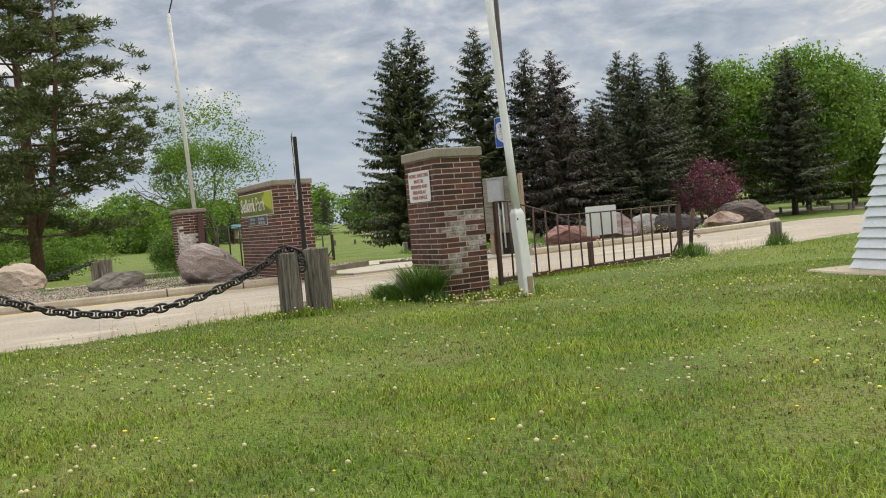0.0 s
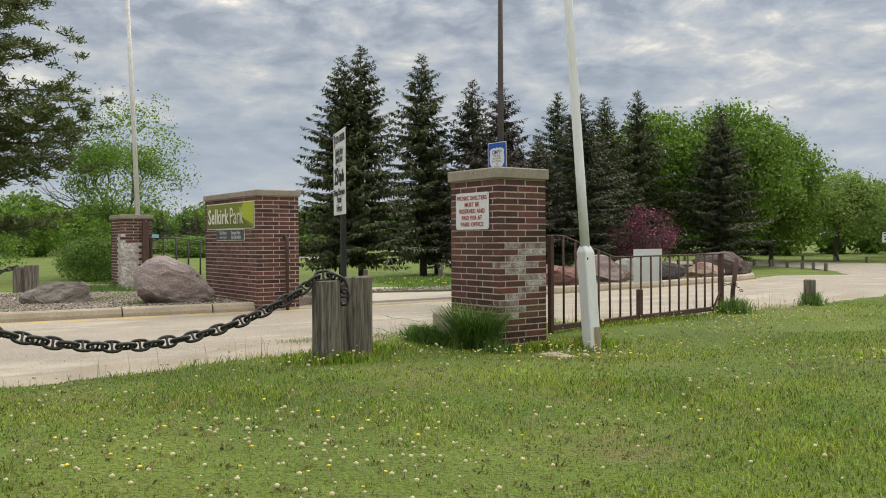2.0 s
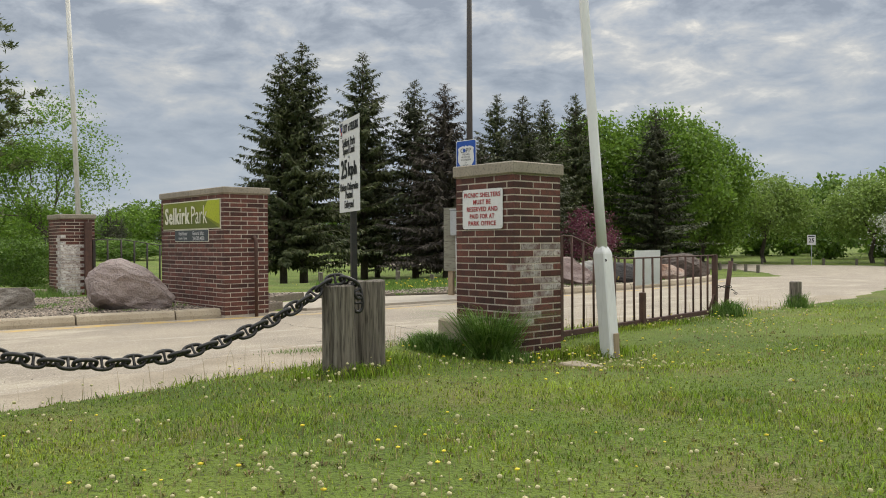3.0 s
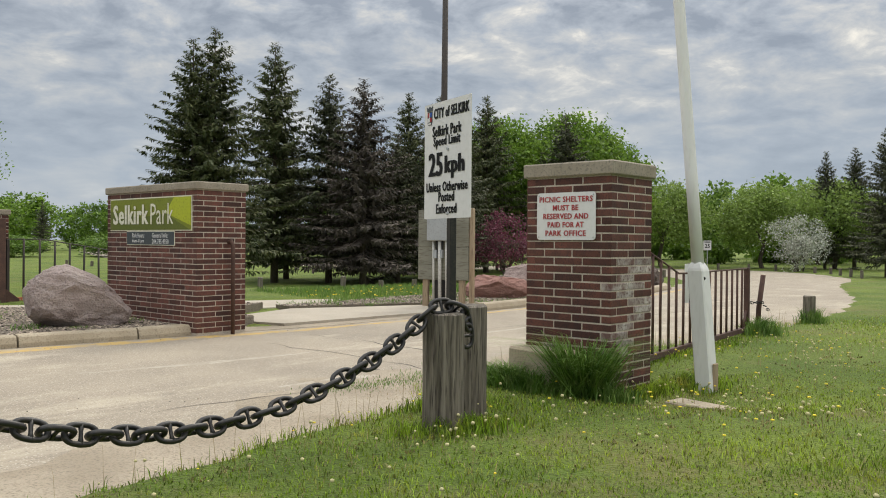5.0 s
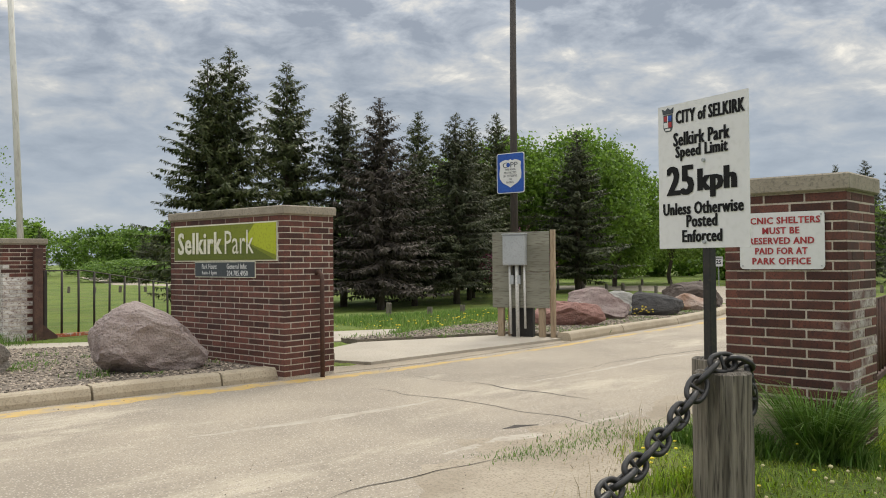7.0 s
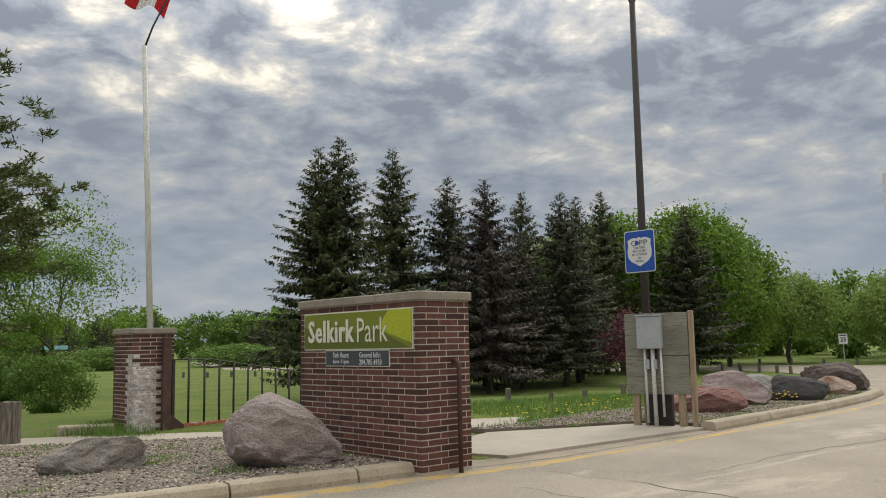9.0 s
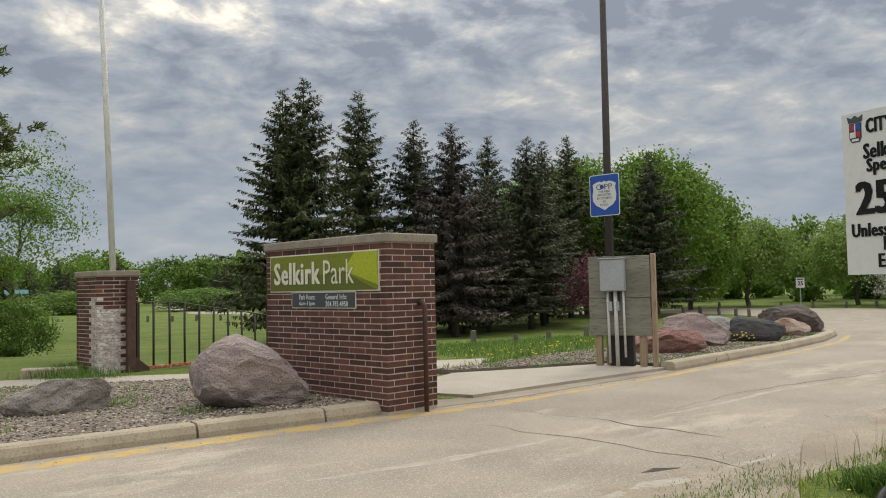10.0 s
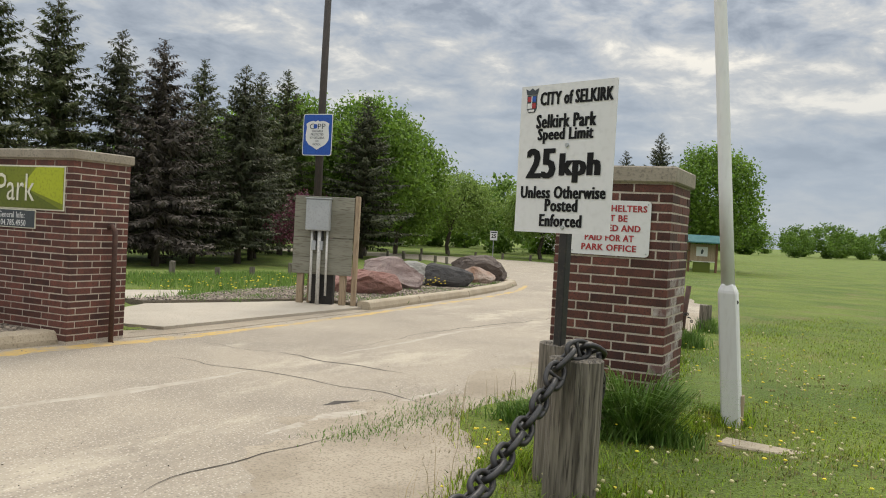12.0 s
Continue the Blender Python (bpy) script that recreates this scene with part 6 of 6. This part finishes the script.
clump(-0.30, 11.02, 0.15, 0.15, 1300, 0.34, 0.84, "rank dark green grass before the brick pier", -61, 1.35)
clump(-0.78, 11.36, 0.42, 0.14, 1200, 0.13, 0.32, "rank dark green grass round the concrete block", -61, 1.0)
clump(-0.15, 10.85, 0.24, 0.20, 400, 0.10, 0.26, "rank grass at the pier's corner", -61, 0.6)
clump(0.45, 11.12, 0.45, 0.12, 500, 0.05, 0.15, "grass along the foot of the pier", 29, 0.6, "blade")
clump(1.05, 11.3, 0.34, 0.26, 700, 0.05, 0.15, "grass round the foot of the white pole", 0, 0.6, "blade")
clump(-1.8, 9.88, 0.5, 0.22, 700, 0.05, 0.15, "grass round the timber posts", 0, 0.6, "blade")
clump(-1.6, 10.6, 0.5, 0.25, 500, 0.06, 0.17, "grass behind the timber posts", 0, 0.6, "blade")
clump(6.18, 15.45, 0.20, 0.18, 500, 0.12, 0.36, "tuft of grass round the bollard", 0)
clump(4.2, 14.28, 0.30, 0.26, 800, 0.12, 0.36, "tuft of grass at the gate's end", 0)
clump(2.3, 12.95, 1.6, 0.22, 1200, 0.03, 0.09, "grass under the gate", 36, 0.6, "blade")
clump(-7.3, 22.2, 0.9, 0.35, 900, 0.12, 0.32, "grass at the foot of the weathered pier", -20)
clump(-7.6, 23.0, 0.5, 0.6, 700, 0.12, 0.30, "grass beside the weathered pier", 0)

# a thin tongue of grass creeping over the sand
u = rng.uniform(0, 1, 1100)
tx, ty = -2.35 + 1.55 * u + rng.normal(0, 0.16, 1100), 11.72 + 0.66 * u + rng.normal(0, 0.16, 1100) * (0.5 + u)
blades("tongue_grass", tx, ty, gz(tx, ty) + 0.003, rng.uniform(0.012, 0.045, 1100), rng.uniform(0.003, 0.008, 1100), M["tallgrass"], "sparse grass creeping over the sandy margin", "grass", 1.3)
tx, ty = -2.1 + 1.0 * rng.random(400) ** 0.7, 11.1 + 1.2 * rng.random(400)
blades("tongue_straw", tx, ty, gz(tx, ty) + 0.003, rng.uniform(0.012, 0.04, 400), rng.uniform(0.002, 0.005, 400), M["straw"], "dry straw on the sandy margin", "grass", 1.5)

# flat rosettes of weeds where the lawn is thin
wx, wy = scatter(-5.5, 8, 2.0, 12, 34, 0.0)
k = rng.random(len(wx)) < 0.06 + 0.9 * patch(wx, wy)
wx, wy = np.repeat(wx[k], 6), np.repeat(wy[k], 6)
wx, wy = wx + rng.normal(0, 0.022, len(wx)), wy + rng.normal(0, 0.022, len(wx))
blades("lawn_weeds", wx, wy, turf(wx, wy), rng.uniform(0.016, 0.034, len(wx)), rng.uniform(0.008, 0.018, len(wx)), M["weedleaf"], "flat brownish weeds in the thin lawn", "weeds", 1.8)

# weeds in the gravel beds
for bed, n, spread in ((BED_LEFT, 64, 0.13), (BED_RIGHT, 110, 0.18)):
    bx, by = np.array([p[0] for p in bed]), np.array([p[1] for p in bed])
    wx, wy, wh = [], [], []
    tries = 0
    while len(wx) < n * 60 and tries < 3000:
        tries += 1
        cx, cy = rng.uniform(bx.min(), bx.max()), rng.uniform(by.min(), by.max())
        if not inside(np.array([cx]), np.array([cy]), bed)[0]:
            continue
        m = 60
        s = spread * rng.uniform(0.5, 1.5)
        wx += list(cx + rng.normal(0, s, m))
        wy += list(cy + rng.normal(0, s, m))
        wh += list(rng.uniform(0.02, 0.08, m) * rng.uniform(0.5, 1.5))
    wx, wy, wh = np.array(wx), np.array(wy), np.array(wh)
    blades("bed_weeds", wx, wy, np.full(len(wx), 0.49 if bed is BED_LEFT else 0.435), wh, rng.uniform(0.006, 0.018, len(wx)), M["tallgrass"], "low green weeds in the gravel bed", "weeds", 1.3)

# grass belt behind the right bed, full of dandelions
gx, gy = scatter(-1.8, 11, 20.6, 28.5, 260, 0.0)
k = inside(gx, gy, [(-1.6, 20.4), (0.2, 20.9), (2.2, 22.8), (5.2, 24.8), (10.5, 27), (10, 29), (4, 28.5), (-1.5, 26), (-0.6, 22.8)])
gx, gy = gx[k], gy[k]
blades("verge_grass", gx, gy, turf(gx, gy), rng.uniform(0.05, 0.17, len(gx)), rng.uniform(0.008, 0.016, len(gx)), M["tallgrass"], "longer grass behind the gravel bed", "grass", 0.5)


def heads(name, x, y, z, r, material, label, category, flat=0.5):
    """Flower heads on thin stalks, as one mesh of small domes."""
    t = (1 + 5 ** 0.5) / 2
    ico = np.array([(-1, t, 0), (1, t, 0), (-1, -t, 0), (1, -t, 0), (0, -1, t), (0, 1, t), (0, -1, -t), (0, 1, -t), (t, 0, -1), (t, 0, 1), (-t, 0, -1), (-t, 0, 1)]) / math.sqrt(1 + t * t)
    tri = np.array([(0, 11, 5), (0, 5, 1), (0, 1, 7), (0, 7, 10), (0, 10, 11), (1, 5, 9), (5, 11, 4), (11, 10, 2), (10, 7, 6), (7, 1, 8), (3, 9, 4), (3, 4, 2), (3, 2, 6), (3, 6, 8), (3, 8, 9), (4, 9, 5), (2, 4, 11), (6, 2, 10), (8, 6, 7), (9, 8, 1)])
    n = len(x)
    c = np.stack([x, y, z], 1)
    v = (c[:, None, :] + ico[None] * r[:, None, None] * np.array([1, 1, flat])).reshape(-1, 3)
    f = (np.arange(n)[:, None, None] * 12 + tri[None]).reshape(-1, 3)
    return tagged(raw(name, v, f, material, smooth=True), label, category, kind="stuff")


fx, fy = scatter(-5, 8, 2.0, 15, 70, 0.0)
pf = patch(fx, fy)
k = rng.random(len(fx)) < 0.06 + 0.85 * pf ** 1.5
fx, fy = fx[k], fy[k]
hh = rng.uniform(0.05, 0.13, len(fx))
yel = rng.random(len(fx)) < 0.14
heads("dandelion_clocks", fx[~yel], fy[~yel], turf(fx[~yel], fy[~yel]) + hh[~yel], rng.uniform(0.004, 0.016, (~yel).sum()), M["puff"], "pale dandelion seed heads over the lawn", "flowers", 0.85)
heads("dandelions", fx[yel], fy[yel], turf(fx[yel], fy[yel]) + hh[yel] * 0.7, rng.uniform(0.009, 0.017, yel.sum()), M["dandelion"], "yellow dandelion flowers over the lawn", "flowers", 0.45)
blades("flower_stalks", fx, fy, turf(fx, fy), hh, np.full(len(fx), 0.004), M["straw"], "thin flower stalks in the lawn", "stalks", 0.1)
cx = np.concatenate([rng.normal(-1.75, 0.2, 46), rng.normal(0.2, 1.2, 25), rng.normal(3.0, 2.2, 60), rng.normal(1.0, 1.4, 60)])
cy = np.concatenate([rng.normal(11.2, 0.2, 46), rng.normal(10.3, 0.4, 25), rng.normal(12.0, 1.0, 60), rng.normal(24.2, 0.8, 60)])
cz = np.where(cy > 17, 0.36, turf(cx, cy)) + rng.uniform(0.05, 0.14, len(cx))
ok = (ground_offset(cx, cy) > 0) | (cy > 17)
heads("dandelions_clump", cx[ok], cy[ok], cz[ok], rng.uniform(0.009, 0.018, ok.sum()), M["dandelion"], "cluster of yellow dandelion flowers", "flowers", 0.45)
bx = np.concatenate([rng.uniform(-0.9, 2.6, 70), rng.uniform(5.2, 8.0, 60)])
by = np.concatenate([20.9 + (bx[:70] + 0.9) * 0.5 + rng.normal(0, 0.42, 70), 22.3 + (bx[70:] - 5.2) * 0.72 + rng.normal(0, 0.15, 60)])
heads("dandelions_verge", bx, by, 0.46 + rng.uniform(0.06, 0.24, len(bx)), rng.uniform(0.008, 0.026, len(bx)), M["dandelion"], "yellow flowers along the gravel bed", "flowers", 0.5)


def pebbles(name, poly, per_m2, r0, r1, z, label):
    xs_, ys_ = [p[0] for p in poly], [p[1] for p in poly]
    n = int((max(xs_) - min(xs_)) * (max(ys_) - min(ys_)) * per_m2)
    x, y = rng.uniform(min(xs_), max(xs_), n), rng.uniform(min(ys_), max(ys_), n)
    k = inside(x, y, poly)
    x, y = x[k], y[k]
    return heads(name, x, y, np.full(len(x), z) + rng.uniform(-0.006, 0.006, len(x)), rng.uniform(r0, r1, len(x)), M["pebble"], label, "gravel", 0.6)


pebbles("gravel_left", BED_LEFT, 420, 0.007, 0.022, 0.497, "loose grey and tan gravel stones")
pebbles("gravel_right", BED_RIGHT, 300, 0.008, 0.026, 0.442, "loose grey gravel stones")
pebbles("road_grit", [(-5.6, 9.6), (-3.2, 10.8), (-1.2, 12.6), (1.6, 14.0), (1.0, 14.8), (-2.6, 13.2), (-6, 11)], 22, 0.002, 0.007, 0.362, "loose grit scattered along the road edge")
pebbles("kerb_grit", [(-9, 13.7), (-2.7, 16.35), (0.2, 17.95), (2.0, 19.05), (1.7, 18.5), (-1.9, 16.6), (-9, 13.4)], 60, 0.003, 0.009, 0.362, "loose grit along the kerb")
